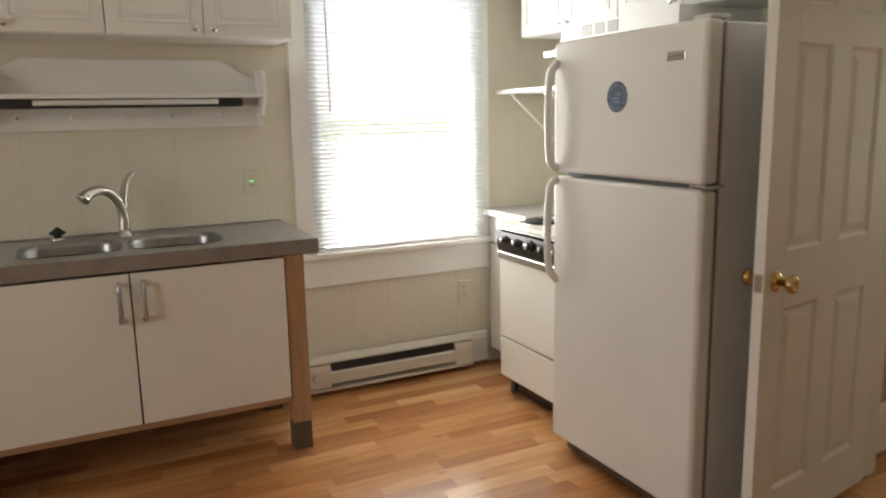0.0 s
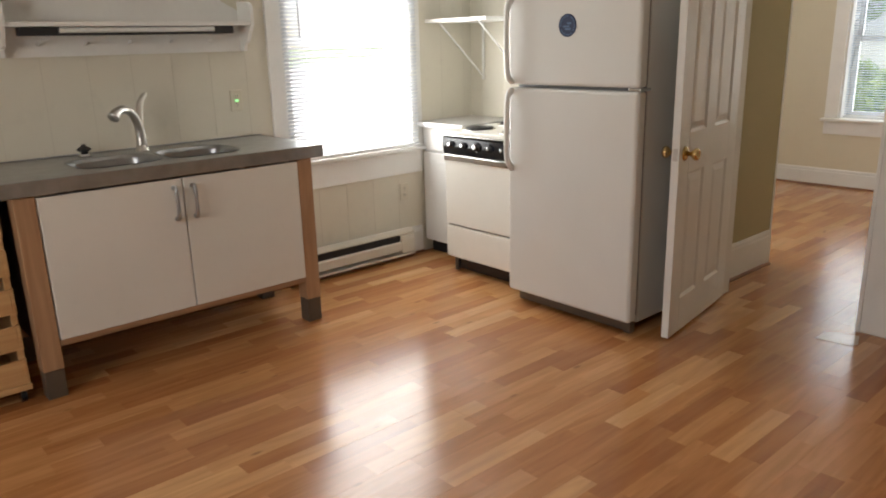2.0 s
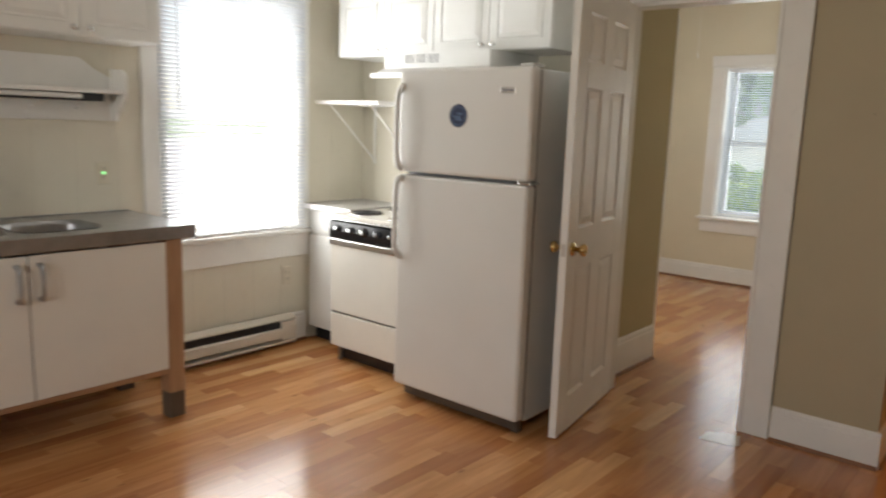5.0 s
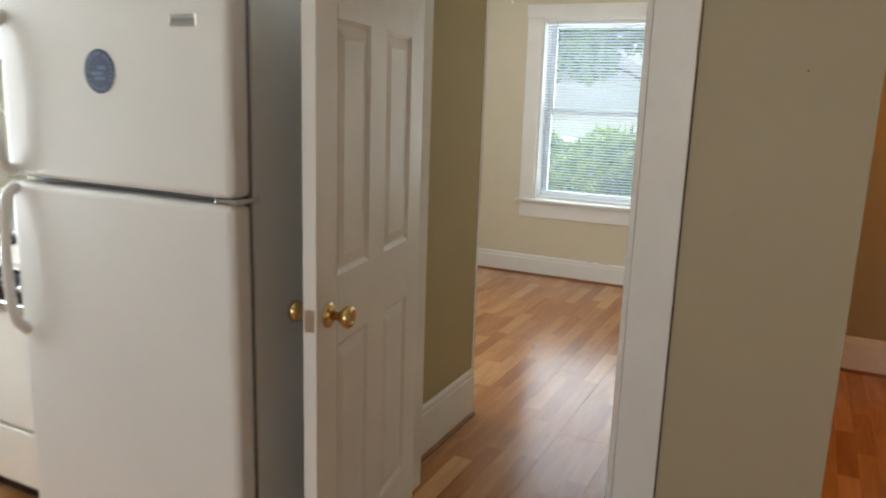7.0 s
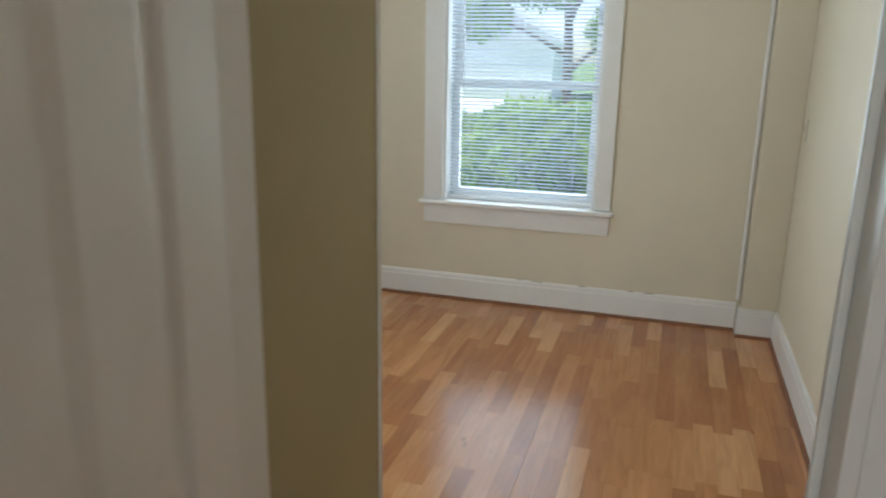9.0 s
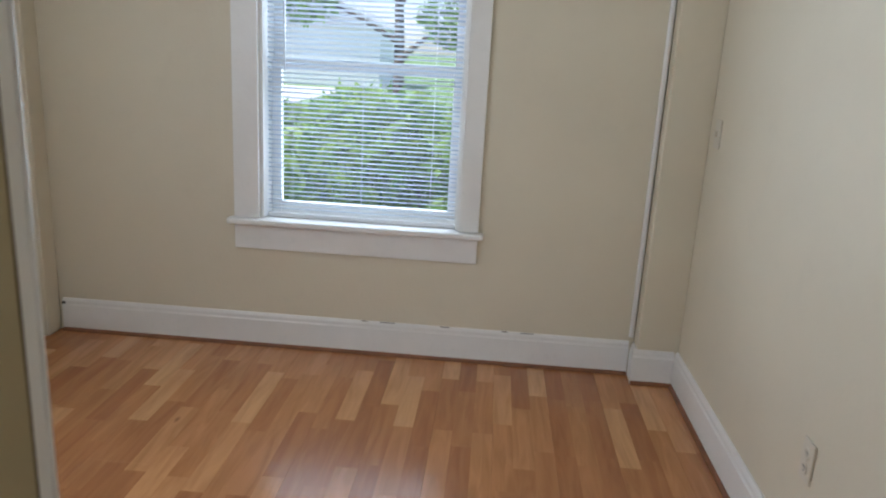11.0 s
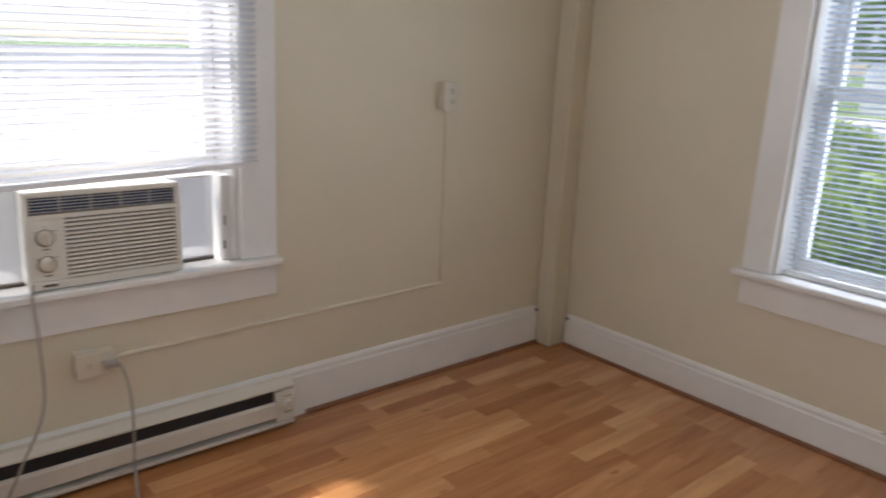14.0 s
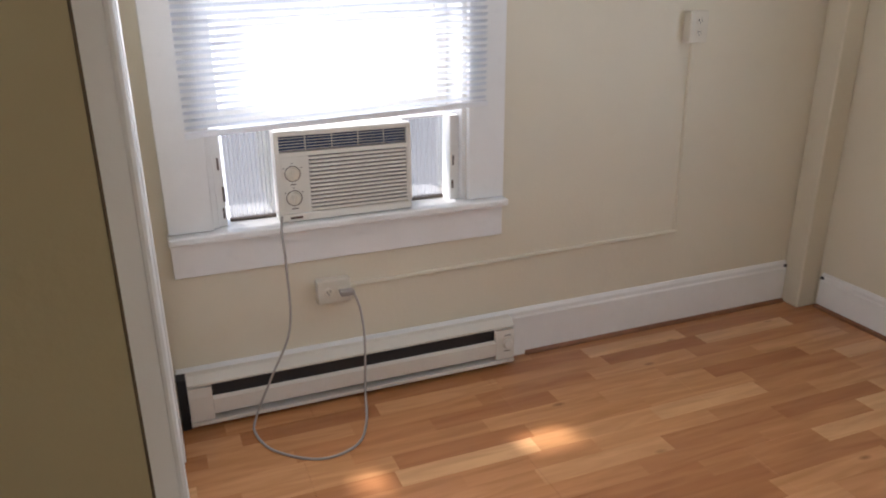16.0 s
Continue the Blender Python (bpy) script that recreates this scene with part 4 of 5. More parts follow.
part("slab", boxed(2.785, 3.298, 3.598, 4.047, 0.8685, 0.90, 0.004), GREY_TOP, wt)
part("edge_strip", boxed(2.779, 2.785, 3.598, 4.047, 0.8685, 0.90, 0.001), CAB_WHITE, wt)

stove = thing("stove", "cream electric coil stove with a black control panel", "stove")
S0, S1 = 2.965, 3.585
part("body", boxed(2.652, 3.26, S0, S1, 0.100, 0.862, 0.003), ENAMEL, stove)
part("toe_recess", boxed(2.685, 3.25, S0 + 0.01, S1 - 0.01, 0.012, 0.0995), BLACK, stove)
# dark strip painted in as the shade between oven door and drawer
part("seam_shade", boxed(2.640, 2.6518, S0 + 0.006, S1 - 0.006, 0.300, 0.314), DARK, stove)
for y0 in (S0 + 0.03, S1 - 0.03):
    for x0 in (2.68, 3.22):
        part("foot", rod(bmesh.new(), (x0, y0, 0), (x0, y0, 0.0995), 0.014, 10), FOOT, stove)
od = part("oven_door", boxed(2.618, 2.651, S0 + 0.004, S1 - 0.004, 0.312, 0.735, 0.006), ENAMEL, stove)
part("door_trim", boxed(2.606, 2.6175, S0 + 0.004, S1 - 0.004, 0.712, 0.748, 0.004), CHROME, od, "chrome handle strip")
part("drawer", boxed(2.618, 2.651, S0 + 0.004, S1 - 0.004, 0.102, 0.302, 0.006), ENAMEL, stove)
panel = part("control_panel", prism(bmesh.new(), [(2.612, 0.752), (2.651, 0.752), (2.651, 0.8615), (2.632, 0.8615), (2.606, 0.85), (2.602, 0.80)], 1, S0 + 0.002, S1 - 0.002), BLACK, stove, "black glossy control panel")
for k in range(5):
    y0 = S1 - 0.085 - 0.108 * k
    r = 0.030 if k == 2 else 0.021
    kn = part("knob", lathe(bmesh.new(), [(r, 0), (r, 0.006), (r * 0.75, 0.012), (r * 0.65, 0.024), (r * 0.5, 0.026)], (2.6045, y0, 0.812), (-1, 0, 0.06), 18), BLACK, panel, smooth=True)
    part("knob_cap", lathe(bmesh.new(), [(r * 0.45, 0), (r * 0.45, 0.002), (r * 0.3, 0.003)], (2.578, y0, 0.8135), (-1, 0, 0.06), 14), CHROME, kn, "chrome cap")
part("panel_trim", boxed(2.604, 2.612, S0 + 0.002, S1 - 0.002, 0.862, 0.868, 0.001), CHROME, stove)
part("cooktop", boxed(2.604, 3.262, S0 - 0.002, S1 + 0.002, 0.8685, 0.892, 0.006), ENAMEL, stove)
part("backguard", boxed(3.215, 3.275, S0, S1, 0.8925, 1.02, 0.008), ENAMEL, stove)
for bx, by, br in ((2.76, 3.425, 0.088), (3.05, 3.44, 0.07), (2.745, 3.125, 0.07), (3.05, 3.12, 0.088)):
    pan = part("drip_pan", lathe(bmesh.new(), [(br + 0.018, 0.0), (br + 0.016, 0.004), (br + 0.004, 0.003), (br * 0.8, -0.002 + 0.002), (0.02, 0.0005)], (bx, by, 0.8925), (0, 0, 1), 28), CHROME, stove, "chrome drip pan", smooth=True)
    bm = bmesh.new()
    turns = 4
    pts = [(bx + (0.018 + (br - 0.02) * s / 40) * math.cos(s * 2 * math.pi * turns / 40), by + (0.018 + (br - 0.02) * s / 40) * math.sin(s * 2 * math.pi * turns / 40), 0.902) for s in range(41)]
    tube(bm, pts, 0.0058, 6, 2)
    part("coil", bm, COIL, pan, "dark spiral heating coil", smooth=True)

hood = thing("range_hood", "white metal range hood under the wall cabinets", "range hood")
part("body", prism(bmesh.new(), [(2.86, 1.7275), (2.86, 1.811), (3.297, 1.811), (3.297, 1.69), (2.80, 1.69), (2.80, 1.7)], 1, 2.65, 3.41), CAB_WHITE, hood)
part("visor", boxed(2.775, 2.80, 2.65, 3.435, 1.672, 1.70, 0.004), CAB_WHITE, hood)
for k in range(3):
    for j in range(6):
        part("vent_slot", boxed(2.8575, 2.8602, 3.25 - k * 0.09 - 0.07, 3.25 - k * 0.09, 1.755 + j * 0.008, 1.7585 + j * 0.008), GASKET, hood)

corner = thing("corner_shelf", "white wooden wall shelf on two diagonal brackets", "shelf")
part("board", boxed(2.87, 3.296, 3.47, 4.035, 1.525, 1.548, 0.003), TRIM, corner)
for y0 in (3.56, 3.92):
    part("bracket", tube(bmesh.new(), [(2.90, y0, 1.522), (3.05, y0, 1.39), (3.285, y0, 1.175)], 0.006, 6), TRIM, corner)
    part("upright", boxed(3.285, 3.297, y0 - 0.008, y0 + 0.008, 1.15, 1.524, 0.001), TRIM, corner)

# ---- kitchen: refrigerator ----
fridge = thing("refrigerator", "white top-freezer refrigerator with bow handles", "refrigerator")
F0, F1 = 2.118, 2.905
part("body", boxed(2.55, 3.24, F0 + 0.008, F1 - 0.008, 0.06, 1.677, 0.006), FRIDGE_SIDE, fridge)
part("gasket", boxed(2.536, 2.5495, F0 + 0.012, F1 - 0.012, 0.10, 1.671), GASKET, fridge)
fz = part("freezer_door", boxed(2.466, 2.536, F0, F1, 1.187, 1.684, 0.018, 4), FRIDGE, fridge)
rd = part("fresh_food_door", boxed(2.466, 2.536, F0, F1, 0.075, 1.171, 0.018, 4), FRIDGE, fridge)
part("hinge_cap", boxed(2.49, 2.575, F0 + 0.015, F0 + 0.085, 1.6845, 1.697, 0.004), FRIDGE_SIDE, fridge)
part("centre_hinge", boxed(2.475, 2.56, F0 - 0.004, F0 + 0.06, 1.173, 1.186, 0.003), CHROME, fridge)
# grille and front foot darkened in colour for the shade under the doors
part("shaded_toe_grille", boxed(2.525, 2.55, F0 + 0.03, F1 - 0.03, 0.012, 0.062, 0.004), FOOT, fridge)
part("base_foot", boxed(2.53, 2.57, F0 + 0.03, F0 + 0.07, 0.0, 0.05, 0.004), FOOT, fridge)
part("base_foot", boxed(3.15, 3.2, F0 + 0.03, F0 + 0.07, 0.0, 0.06, 0.004), GASKET, fridge)
part("base_foot", boxed(2.60, 2.65, F1 - 0.07, F1 - 0.03, 0.0, 0.06, 0.004), GASKET, fridge)
HY = F1 - 0.028
for dr, za, zb in ((fz, 1.194, 1.608), (rd, 1.164, 0.750)):
    m = (za + zb) / 2
    bm = bmesh.new()
    s = 1 if zb > za else -1
    tube(bm, [(2.468, HY, za + s * 0.005), (2.436, HY, za + s * 0.03), (2.425, HY, za + s * 0.10), (2.422, HY, m), (2.424, HY, zb - s * 0.10), (2.434, HY, zb - s * 0.04), (2.468, HY, zb)], lambda q: 0.0135 + 0.003 * abs(2 * q - 1), 10)
    part("handle", bm, FRIDGE, dr, smooth=True)
logo = part("badge", boxed(2.4635, 2.4665, 2.205, 2.285, 1.568, 1.596, 0.0012), CHROME, fz, "small silver badge")
part("badge_bar", boxed(2.4625, 2.4634, 2.212, 2.278, 1.578, 1.586), GASKET, logo)
stk = thing("sticker", "round navy blue sticker on the freezer door", "sticker")
part("disc", lathe(bmesh.new(), [(0.053, 0), (0.053, 0.001), (0.0, 0.0011)], (2.4655, 2.522, 1.466), (-1, 0, 0), 32), NAVY, stk)
bm = bmesh.new()
for a in range(24):
    if a % 8 != 7:
        t = 2 * math.pi * a / 24
        box(bm, 2.4637, 2.4643, 2.522 + 0.042 * math.cos(t) - 0.004, 2.522 + 0.042 * math.cos(t) + 0.004, 1.466 + 0.042 * math.sin(t) - 0.003, 1.466 + 0.042 * math.sin(t) + 0.003)
for a, b, z in ((-0.022, 0.004, 1.475), (-0.012, 0.026, 1.461), (-0.02, 0.016, 1.449)):
    box(bm, 2.4637, 2.4643, 2.522 + a, 2.522 + b, z - 0.004, z + 0.004)
part("print", bm, PALE_BLUE, stk)

# ---- the panelled door, standing open ----
DW, DH = 0.763, 2.035
door = thing("door", "white six-panel door standing open with brass knobs", "door", (3.338, 2.096, 0.012), 180 + 9.4)


def six_panel(parent):
    """Leaf along x from 0 (hinge) to DW; the face seen is at y = 0, the back at y = -0.035 (own axes, turned)."""
    st, mu = 0.118, 0.115
    pw = (DW - 2 * st - mu) / 2
    rows = ((0.170, 0.785), (0.968, 1.595), (1.705, 1.915))
    bm = bmesh.new()
    T = 0.036
    box(bm, 0, st, -T, 0, 0, DH, 0.002)
    box(bm, DW - st, DW, -T, 0, 0, DH, 0.002)
    box(bm, st, DW - st, -T, 0, 0, rows[0][0])
    box(bm, st, DW - st, -T, 0, rows[0][1], rows[1][0])
    box(bm, st, DW - st, -T, 0, rows[1][1], rows[2][0])
    box(bm, st, DW - st, -T, 0, rows[2][1], DH)
    for z0, z1 in rows:
        box(bm, st + pw, st + pw + mu, -T, 0, z0, z1)
    leaf = part("leaf", bm, TRIM, parent)
    for z0, z1 in rows:
        for x0 in (st, st + pw + mu):
            bm = bmesh.new()
            x1 = x0 + pw
            for y, s in ((0.0, -1), (-T, 1)):
                loops = []
                for ins, dep in ((0, 0.0), (0.012, 0.009), (0.020, 0.009), (0.045, 0.003)):
                    loops.append([bm.verts.new((x, y + s * dep, z)) for x, z in ((x0 + ins, z0 + ins), (x1 - ins, z0 + ins), (x1 - ins, z1 - ins), (x0 + ins, z1 - ins))])
                for a, b in zip(loops, loops[1:]):
                    for i in range(4):
                        bm.faces.new((a[i], a[(i + 1) % 4], b[(i + 1) % 4], b[i]))
                bm.faces.new(loops[-1])
            part("panel", bm, TRIM, leaf)
    kx, kz = DW - 0.066, 0.880
    for y, s in ((0.0, 1), (-T, -1)):
        k = part("door_knob", lathe(bmesh.new(), [(0.012, 0.004), (0.011, 0.030), (0.018, 0.036), (0.027, 0.046), (0.029, 0.056), (0.024, 0.064), (0.010, 0.066), (0.009, 0.061)], (kx, y, kz), (0, s, 0), 24), BRASS, parent, "polished brass knob", smooth=True)
        part("rose", lathe(bmesh.new(), [(0.033, 0.0), (0.033, 0.003), (0.026, 0.008), (0.013, 0.010)], (kx, y + s * 0.0003, kz), (0, s, 0), 24), BRASS, k, smooth=True)
    part("latch_plate", boxed(DW - 0.0002, DW + 0.0012, -0.030, -0.006, kz - 0.028, kz + 0.028), NICKEL, parent, "worn steel latch plate")
    for z in (0.18, 1.0, 1.85):
        part("hinge", rod(bmesh.new(), (-0.004, -0.033, z - 0.045), (-0.004, -0.033, z + 0.045), 0.006, 10), TRIM, parent)


six_panel(door)

# worn tape patch on the passage floor
tp = thing("floor_tape", "clear worn tape patch on the doorway floor", "tape")
part("sheet", prism(bmesh.new(), [(3.10, 1.50), (3.125, 1.345), (3.16, 1.33), (3.27, 1.365), (3.25, 1.45), (3.21, 1.50)], 2, 0.0006, 0.0016), TAPE, tp)
# brass coat hook on the hall wall
hook = thing("coat_hook", "brass coat hook on the hall wall", "hook", (4.02, 0.815, 1.71))
part("plate", boxed(-0.02, 0.02, -0.005, 0, -0.035, 0.035, 0.002), BRASS, hook)
part("arm", tube(bmesh.new(), [(0, -0.004, 0.01), (0, -0.035, 0.0), (0, -0.055, 0.015), (0, -0.06, 0.04)], 0.006, 8), BRASS, hook, smooth=True)
# unseen fixtures for the two warm bulbs; the hall's own is added
hl = thing("ceiling_light", "warm glowing glass ceiling lamp, out of view", "lamp", (4.9, -0.3, H))
part("canopy", lathe(bmesh.new(), [(0.06, 0), (0.06, 0.02), (0.03, 0.035)], (0, 0, -0.0005), (0, 0, -1)), BRASS, hl, smooth=True)
part("shade", lathe(bmesh.new(), [(0.05, 0.034), (0.11, 0.06), (0.12, 0.09), (0.09, 0.13), (0.03, 0.15)], (0, 0, 0), (0, 0, -1)), GLOBE, hl, smooth=True)
copy_thing(hl, pose(6.35, -0.1, H))

CORD_LINE = [(4.515, 4.012, 0.70), (4.505, 3.975, 0.655), (4.507, 3.955, 0.55), (4.500, 3.945, 0.33), (4.425, 3.935, 0.17), (4.362, 3.92, 0.045), (4.346, 3.874, 0.006),
             (4.39, 3.75, 0.0045), (4.515, 3.653, 0.0045), (4.64, 3.68, 0.0045), (4.705, 3.789, 0.007), (4.742, 3.92, 0.06), (4.752, 3.935, 0.24), (4.748, 3.955, 0.35), (4.735, 3.985, 0.408)]
CHAIN_XY, CHAIN_Z = (5.77, 2.77), 2.03

# ---- bedroom: air conditioner, cord, heater, outlets ----
ac = thing("air_conditioner", "beige window air conditioner with louvres and two dials", "air conditioner")
AX0, AX1, AZ0, AZ1, AY = 4.510, 4.966, 0.677, 0.977, 4.015
part("cabinet", boxed(AX0 + 0.006, AX1 - 0.006, AY + 0.03, 4.46, AZ0 + 0.004, AZ1 - 0.004, 0.004), BEIGE_PLASTIC, ac)
bm = bmesh.new()
box(bm, AX0, AX1, AY, AY + 0.03, AZ0, AZ0 + 0.028, 0.005)
box(bm, AX0, AX1, AY, AY + 0.03, AZ1 - 0.018, AZ1, 0.005)
box(bm, AX0, AX0 + 0.014, AY, AY + 0.03, AZ0 + 0.028, AZ1 - 0.018)
box(bm, AX1 - 0.014, AX1, AY, AY + 0.03, AZ0 + 0.028, AZ1 - 0.018)
box(bm, AX0 + 0.014, AX1 - 0.014, AY, AY + 0.03, 0.894, 0.908)
front = part("front_frame", bm, BEIGE_PLASTIC, ac)
part("louvre_recess", boxed(AX0 + 0.014, AX1 - 0.014, AY + 0.018, AY + 0.0295, 0.9085, AZ1 - 0.0185), NAVY_COIL, front)
for k in range(5):
    z = 0.9145 + k * 0.0095
    part("louvre", boxed(AX0 + 0.014, AX1 - 0.014, AY + 0.001, AY + 0.006, z, z + 0.0015), BEIGE_PLASTIC, front)
for k in range(4):
    x = AX0 + 0.10 + 0.088 * k
    part("vane", boxed(x, x + 0.003, AY + 0.0145, AY + 0.0175, 0.9085, AZ1 - 0.0185), BEIGE_PLASTIC, front)
part("control_plate", boxed(AX0 + 0.014, AX0 + 0.108, AY + 0.003, AY + 0.03, AZ0 + 0.0285, 0.8935, 0.002), BEIGE_PLASTIC, front)
part("grille_recess", boxed(AX0 + 0.109, AX1 - 0.0145, AY + 0.014, AY + 0.0295, AZ0 + 0.0285, 0.8935), DARK, front)
for k in range(14):
    z = AZ0 + 0.031 + k * 0.0133
    part("grille_bar", boxed(AX0 + 0.109, AX1 - 0.0145, AY + 0.002, AY + 0.013, z, z + 0.0078), BEIGE_PLASTIC, front)
for z in (0.838, 0.757):
    d = part("dial", lathe(bmesh.new(), [(0.024, 0), (0.024, 0.002), (0.0205, 0.002), (0.0195, 0.014), (0.017, 0.015)], (AX0 + 0.052, AY + 0.003, z), (0, -1, 0), 24), IVORY, front, smooth=True)
    part("dial_ring", lathe(bmesh.new(), [(0.0265, 0), (0.0265, 0.0012), (0.0242, 0.0013)], (AX0 + 0.052, AY + 0.0028, z), (0, -1, 0), 24), FOOT, d)
    part("dial_grip", boxed(AX0 + 0.049, AX0 + 0.055, AY - 0.019, AY - 0.012, z - 0.016, z + 0.016, 0.002), IVORY, d)
    part("dial_mark", boxed(AX0 + 0.042, AX0 + 0.062, AY + 0.0018, AY + 0.0028, z - 0.037, z - 0.034), FOOT, d)
    for a in (35, 90, 145):
        cx, cz = AX0 + 0.052 + 0.034 * math.cos(radians(a)), z + 0.034 * math.sin(radians(a))
        part("dial_mark", boxed(cx - 0.003, cx + 0.003, AY + 0.0018, AY + 0.0028, cz - 0.0012, cz + 0.0012), FOOT, d)
part("badge", boxed(AX0 + 0.035, AX0 + 0.075, AY - 0.0012, AY + 0.0005, AZ0 + 0.010, AZ0 + 0.018), FOOT, front, "small dark badge")


def pleats(name, x0, x1):
    """One accordion filler panel beside the air conditioner, with its end strip and rails."""
    t = thing(name, "white vinyl accordion filler panel beside the air conditioner", "window panel", group="accordion panels")
    n = 22
    bm = bmesh.new()
    lo, hi = [], []
    for i in range(n + 1):
        x, y = x0 + (x1 - x0) * i / n, 4.118 + (0.007 if i % 2 else -0.007)
        lo.append(bm.verts.new((x, y, 0.684)))
        hi.append(bm.verts.new((x, y, 0.968)))
    for i in range(n):
        bm.faces.new((lo[i], lo[i + 1], hi[i + 1], hi[i]))
    part("pleated_sheet", bm, PLEAT, t)
    part("bottom_channel", boxed(x0, x1, 4.105, 4.131, 0.6745, 0.6835), FOOT, t)
    part("top_channel", boxed(x0, x1, 4.105, 4.131, 0.969, 0.977), SLAT_RAIL, t)
    return t


pleats("accordion_panel", 4.362, 4.513)
pleats("accordion_panel", 4.963, 5.118)
for x0, x1 in ((4.322, 4.350), (5.131, 5.166)):
    structure("trim_side_stop", boxed(x0, x1, 4.07, 4.16, 0.6745, 0.979, 0.003), TRIM, "chipped white stop strip in the window jamb", "trim")

for k, (x, z, h) in enumerate(((4.338, 0.70, 0.035), (4.343, 0.755, 0.05), (4.335, 0.86, 0.04), (5.136, 0.715, 0.03), (5.140, 0.80, 0.035))):
    structure("trim_chip", boxed(x, x + 0.006 + 0.002 * (k % 2), 4.0685, 4.0702, z, z + h, 0.0006), FOOT, "bare dark chip in the painted window stop", "trim")

heater((4.153, N - 0.0195, 0.006), 1.203, True, "almond electric baseboard heater with a thermostat dial")
# solid dark block stands in for shade between heater end and casing
structure("trim_heater_gap_shade", boxed(4.123, 4.152, 3.985, N - 0.019, 0.0, 0.19), DARK, "dark block drawn as the shade in the gap at the heater end", "trim")
outlet("outlet", (4.673, N, 0.410), 0, "beige surface-mounted outlet with a plugged-in cord", w=0.118, h=0.085, surface=True)
outlet("outlet", (6.118, N, 1.248), 0, "ivory surface-mounted duplex outlet on the bedroom wall", w=0.082, h=0.115, surface=True)
race = thing("cable_raceway", "painted surface raceway between the two wall outlets", "raceway")
bm = bmesh.new()
prism(bm, [(N, 0.402), (N - 0.010, 0.403), (N - 0.013, 0.409), (N - 0.010, 0.415), (N, 0.416)], 0, 4.733, 6.142)
for v in bm.verts:
    v.co.z += 0.018 * (v.co.x - 4.733) / 1.409
part("level_run", bm, ROOM_PAINT, race)
bm = bmesh.new()
prism(bm, [(6.128, N), (6.129, N - 0.010), (6.135, N - 0.013), (6.141, N - 0.010), (6.142, N)], 2, 0.435, 1.1895)
for v in bm.verts:
    v.co.x -= 0.012 * (v.co.z - 0.435) / 0.755
part("upright_run", bm, ROOM_PAINT, race)
outlet("outlet", (5.44, 0.965, 0.42), 180, "ivory duplex outlet low on the bedroom wall")
outlet("switch_plate", (6.68, 0.965, 1.165), 180, "ivory toggle switch beside the pilaster", toggle=True)

cord = thing("power_cord", "grey power cord looping over the floor to the outlet", "cord")
bm = bmesh.new()
tube(bm, CORD_LINE, 0.0042, 8, 6)
part("lead", bm, CORD, cord, smooth=True)
part("plug", boxed(4.688, 4.738, 3.975, 4.006, 0.399, 0.419, 0.005), CORD, cord, "moulded grey plug")

# hanging pull chain of the room's ceiling lamp
chain = thing("ceiling_lamp", "white porcelain ceiling lampholder with a pull chain", "lamp", (*CHAIN_XY, H))
part("holder", lathe(bmesh.new(), [(0.055, 0), (0.055, 0.015), (0.03, 0.03), (0.025, 0.06)], (0, 0, -0.0005), (0, 0, -1)), TRIM, chain, smooth=True)
part("pull_chain", rod(bmesh.new(), (0.03, 0, -0.03), (0.03, 0, CHAIN_Z - H + 0.04), 0.0015, 6), TRIM, chain)
part("pull_knob", lathe(bmesh.new(), [(0.003, 0), (0.006, 0.01), (0.007, 0.035), (0.003, 0.045)], (0.03, 0, CHAIN_Z - H + 0.042), (0, 0, -1), 10), TRIM, chain, smooth=True)

# ---- the garden past the bedroom window ----
GZ = -0.55
bm = bmesh.new()
box(bm, -600, 600, -600, 600, GZ - 0.2, GZ)
structure("ground", bm, GRASS, "sunlit green lawn around the house", "ground")

# added pale ground: bounces neutral light and whitens the view behind the blinds
bm = boxed(-25, 8.2, 4.4, 9.0, GZ - 0.1, GZ + 0.012)
box(bm, -25, 40, 9.0, 60.0, GZ - 0.1, GZ + 0.012)
structure("pavement", bm, BOUNCE_GROUND, "added pale ground bouncing neutral light into the north windows", "pavement")


def leaves(rng, centres, radii, count, size):
    """Folded leaf blades scattered through a cluster of uneven clumps: one mesh."""
    verts, faces = [], []
    pick = rng.integers(0, len(centres), count)
    for i in pick:
        d = rng.normal(size=3)
        d /= np.linalg.norm(d)
        r = rng.uniform(0.55, 1.06) ** 0.5
        c = np.array(centres[i]) + d * np.array(radii[i]) * r
        a = rng.normal(size=3)
        a[2] -= 0.4
        a /= np.linalg.norm(a)
        b = np.cross(a, d + rng.normal(size=3) * 0.5)
        b /= np.linalg.norm(b) + 1e-9
        n = np.cross(a, b)
        s = size * rng.uniform(0.6, 1.3)
        k = len(verts)
        verts += [tuple(c - a * s), tuple(c + b * s * 0.36 + n * s * 0.12), tuple(c + a * s), tuple(c - b * s * 0.36 + n * s * 0.12)]
        faces += [(k, k + 1, k + 2), (k, k + 2, k + 3)]
    return verts, faces


def leafy(name, parent, verts, faces, material):
    me = bpy.data.meshes.new(name)
    me.from_pydata(verts, [], faces)
    me.materials.append(material)
    ob = new(name, me)
    ob.parent = parent
    return tagged(ob, kind="stuff")


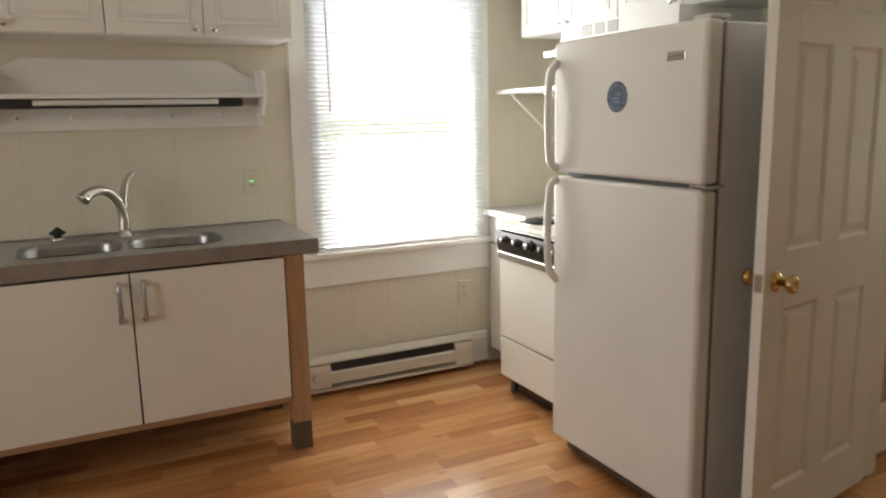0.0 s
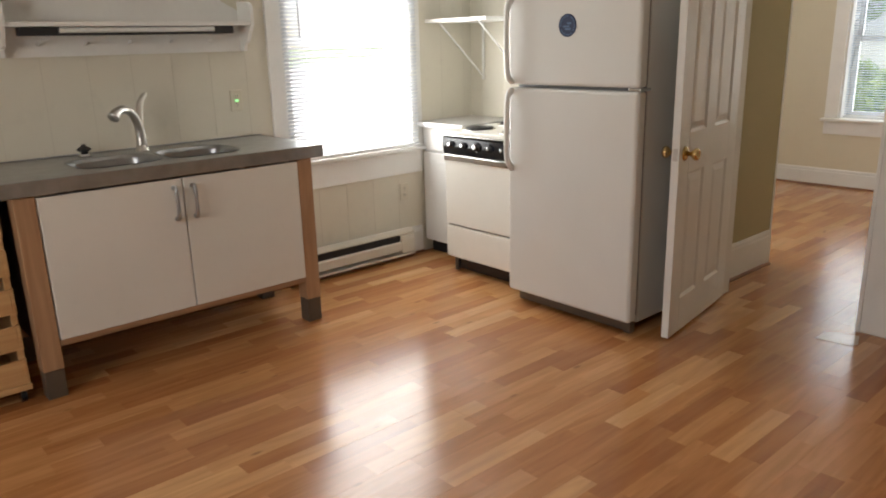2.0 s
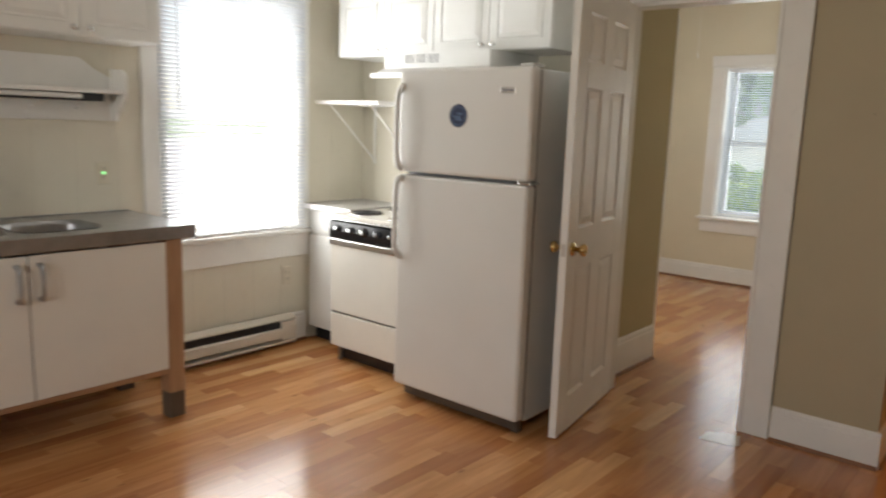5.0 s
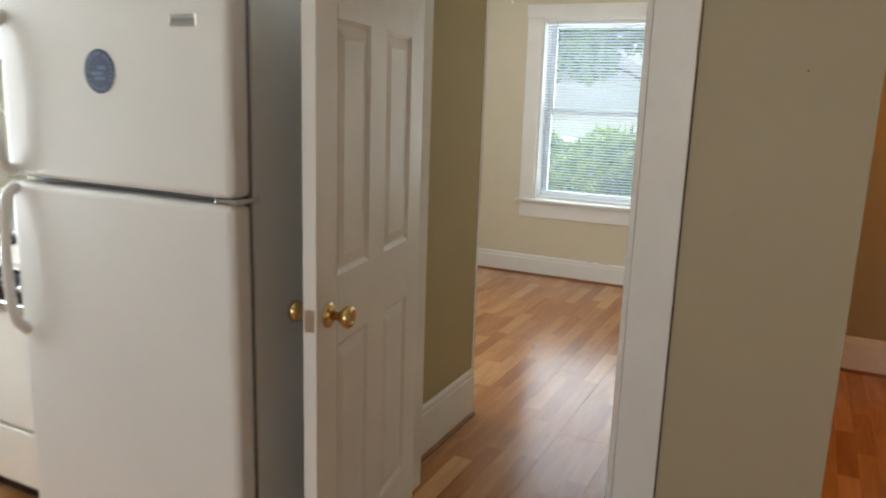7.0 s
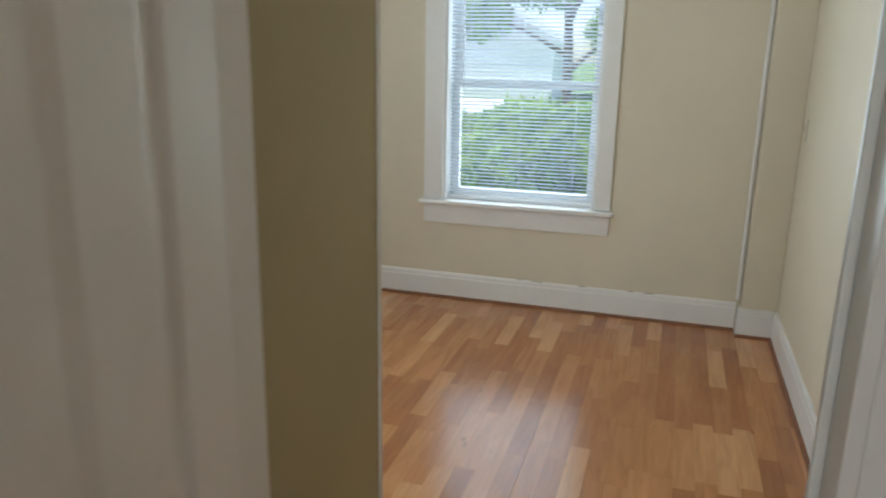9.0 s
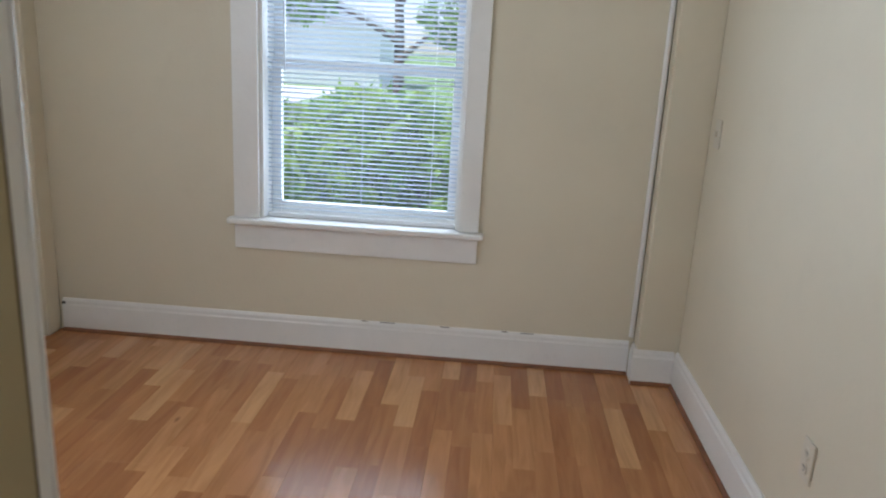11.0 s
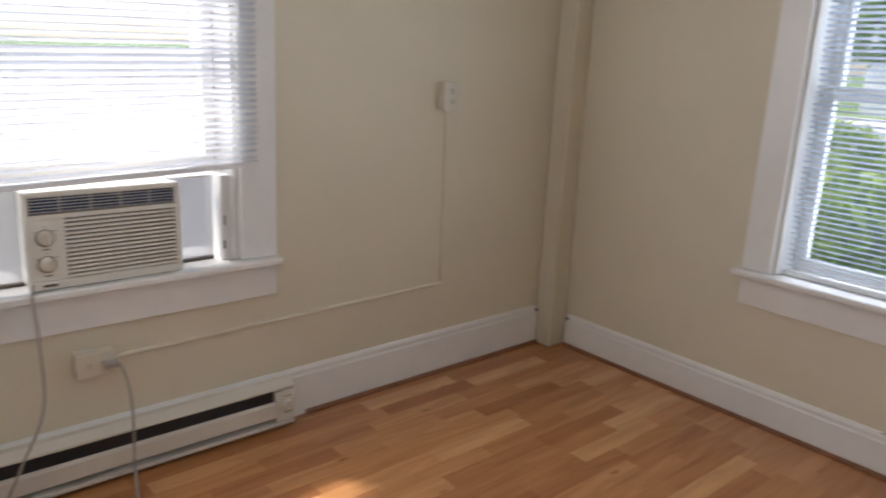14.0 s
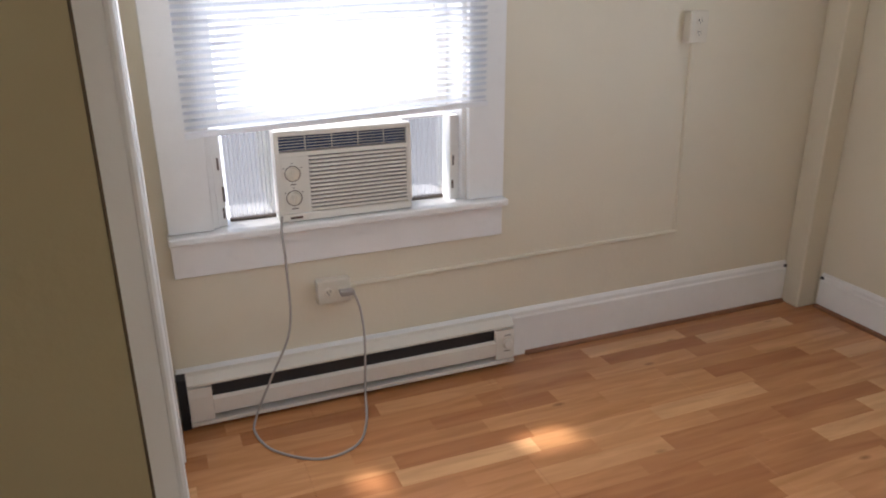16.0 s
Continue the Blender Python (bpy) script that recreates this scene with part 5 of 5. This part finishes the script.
def shrub(place, w, d, h, seed, label):
    rng = np.random.default_rng(seed)
    t = thing("shrub", label, "shrub", place)
    cs, rs = [], []
    for k in range(16):
        cx, cy = rng.uniform(-w / 2, w / 2), rng.uniform(-d / 2, d / 2)
        top = h * rng.uniform(0.72, 1.0)
        r = rng.uniform(0.28, 0.5)
        cs.append((cx, cy, top - r * 0.9))
        rs.append((r * 1.1, r * 1.1, r))
        cs.append((cx * 1.05, cy * 1.1, top * 0.45))
        rs.append((r * 1.2, r * 1.2, top * 0.42))
    leafy("crown", t, *leaves(rng, cs, rs, 6500, 0.10), LEAF)
    for k in range(6):
        bm = bmesh.new()
        x, y = rng.uniform(-w / 3, w / 3), rng.uniform(-d / 3, d / 3)
        tube(bm, [(x * 0.5, y * 0.5, 0), (x * 0.8, y * 0.8, h * 0.4), (x, y, h * 0.8)], lambda s: 0.03 * (1 - 0.8 * s), 6, 4)
        part("stem", bm, BARK, t)
    return t


def tree(place, height, spread, seed, label, low=0.16):
    rng = np.random.default_rng(seed)
    t = thing("tree", label, "tree", place)
    bm = bmesh.new()
    tube(bm, [(0, 0, 0), (0.1, 0.05, height * 0.25), (-0.05, 0.1, height * 0.5), (0.1, 0, height * 0.85)], lambda s: 0.15 * (1 - 0.85 * s), 10, 5)
    cs, rs = [], []
    for k in range(18):
        a, z = rng.uniform(0, 2 * math.pi), height * rng.uniform(low, 0.95)
        q = spread * (1.0 - 0.5 * abs(z / height - 0.5)) * rng.uniform(0.5, 1.0)
        c = (q * math.cos(a), q * math.sin(a), z)
        tube(bm, [(0, 0, z * 0.7), (c[0] * 0.5, c[1] * 0.5, z * 0.88), c], lambda s: 0.07 * (1 - 0.85 * s), 6, 3)
        cs.append(c)
        rs.append((spread * 0.34, spread * 0.34, spread * 0.26))
    part("trunk", bm, BARK, t)
    leafy("crown", t, *leaves(rng, cs, rs, 6500, 0.15), LEAF_TREE)
    return t


shrub((9.3, 2.2, GZ), 1.3, 2.6, 1.75, 3, "bright green leafy shrub outside the bedroom window")
shrub((9.6, 4.4, GZ), 1.3, 2.4, 1.65, 5, "bright green leafy shrub outside the bedroom window")
shrub((9.5, 0.2, GZ), 1.4, 2.0, 1.85, 8, "bright green leafy shrub outside the bedroom window")
tree((14.0, 8.3, GZ), 7.5, 2.9, 11, "leafy green garden tree")
tree((14.5, 1.7, GZ), 7.0, 2.6, 12, "leafy green garden tree", low=0.42)
tree((19.0, 3.9, GZ), 8.5, 2.2, 13, "tall leafy green tree farther off", low=0.30)
tree((20.5, 8.6, GZ), 8.5, 2.2, 14, "tall leafy green tree farther off", low=0.30)

house = thing("house", "white sided neighbouring house behind the trees", "house", (42.0, 12.0, GZ))
part("wall", boxed(0, 7, -4, 4, 0, 3.0), SIDING, house)
part("roof", prism(bmesh.new(), [(-4.4, 2.95), (4.4, 2.95), (0, 5.2)], 0, -0.3, 7.3), ROOFING, house)

# ---- floor boards, last ----
floor = thing("floor", "warm brown three-strip laminate floor with visible joints", "floor", kind="structure")
BOARD_W, BOARD_L = 0.234, 1.41
board_meshes = {}


def board_mesh(length, width):
    key = (round(length, 3), round(width, 3))
    if key not in board_meshes:
        bm = boxed(0.0002, length - 0.0002, 0.0002, width - 0.0002, -0.009, 0.0)
        top = [e for e in bm.edges if all(v.co.z > -0.001 for v in e.verts)]
        bmesh.ops.bevel(bm, geom=top, offset=0.0004, segments=1, affect="EDGES")
        board_meshes[key] = finish(bm, "floor_board", LAMINATE)
    return board_meshes[key]


def lay(x0, x1, y0, y1):
    y, k = y0, 0
    while y < y1 - 1e-3:
        w = min(BOARD_W, y1 - y)
        x = x0 - (k * 0.47 % 1.0) * BOARD_L
        while x < x1 - 1e-3:
            a, b = max(x, x0), min(x + BOARD_L, x1)
            if b - a > 0.02:
                ob = new("floor_board", board_mesh(b - a, w))
                ob.location = (a, y, 0)
                ob.parent = floor
            x += BOARD_L
        y += w
        k += 1


lay(-2.19, 7.05, -2.184, 4.29)
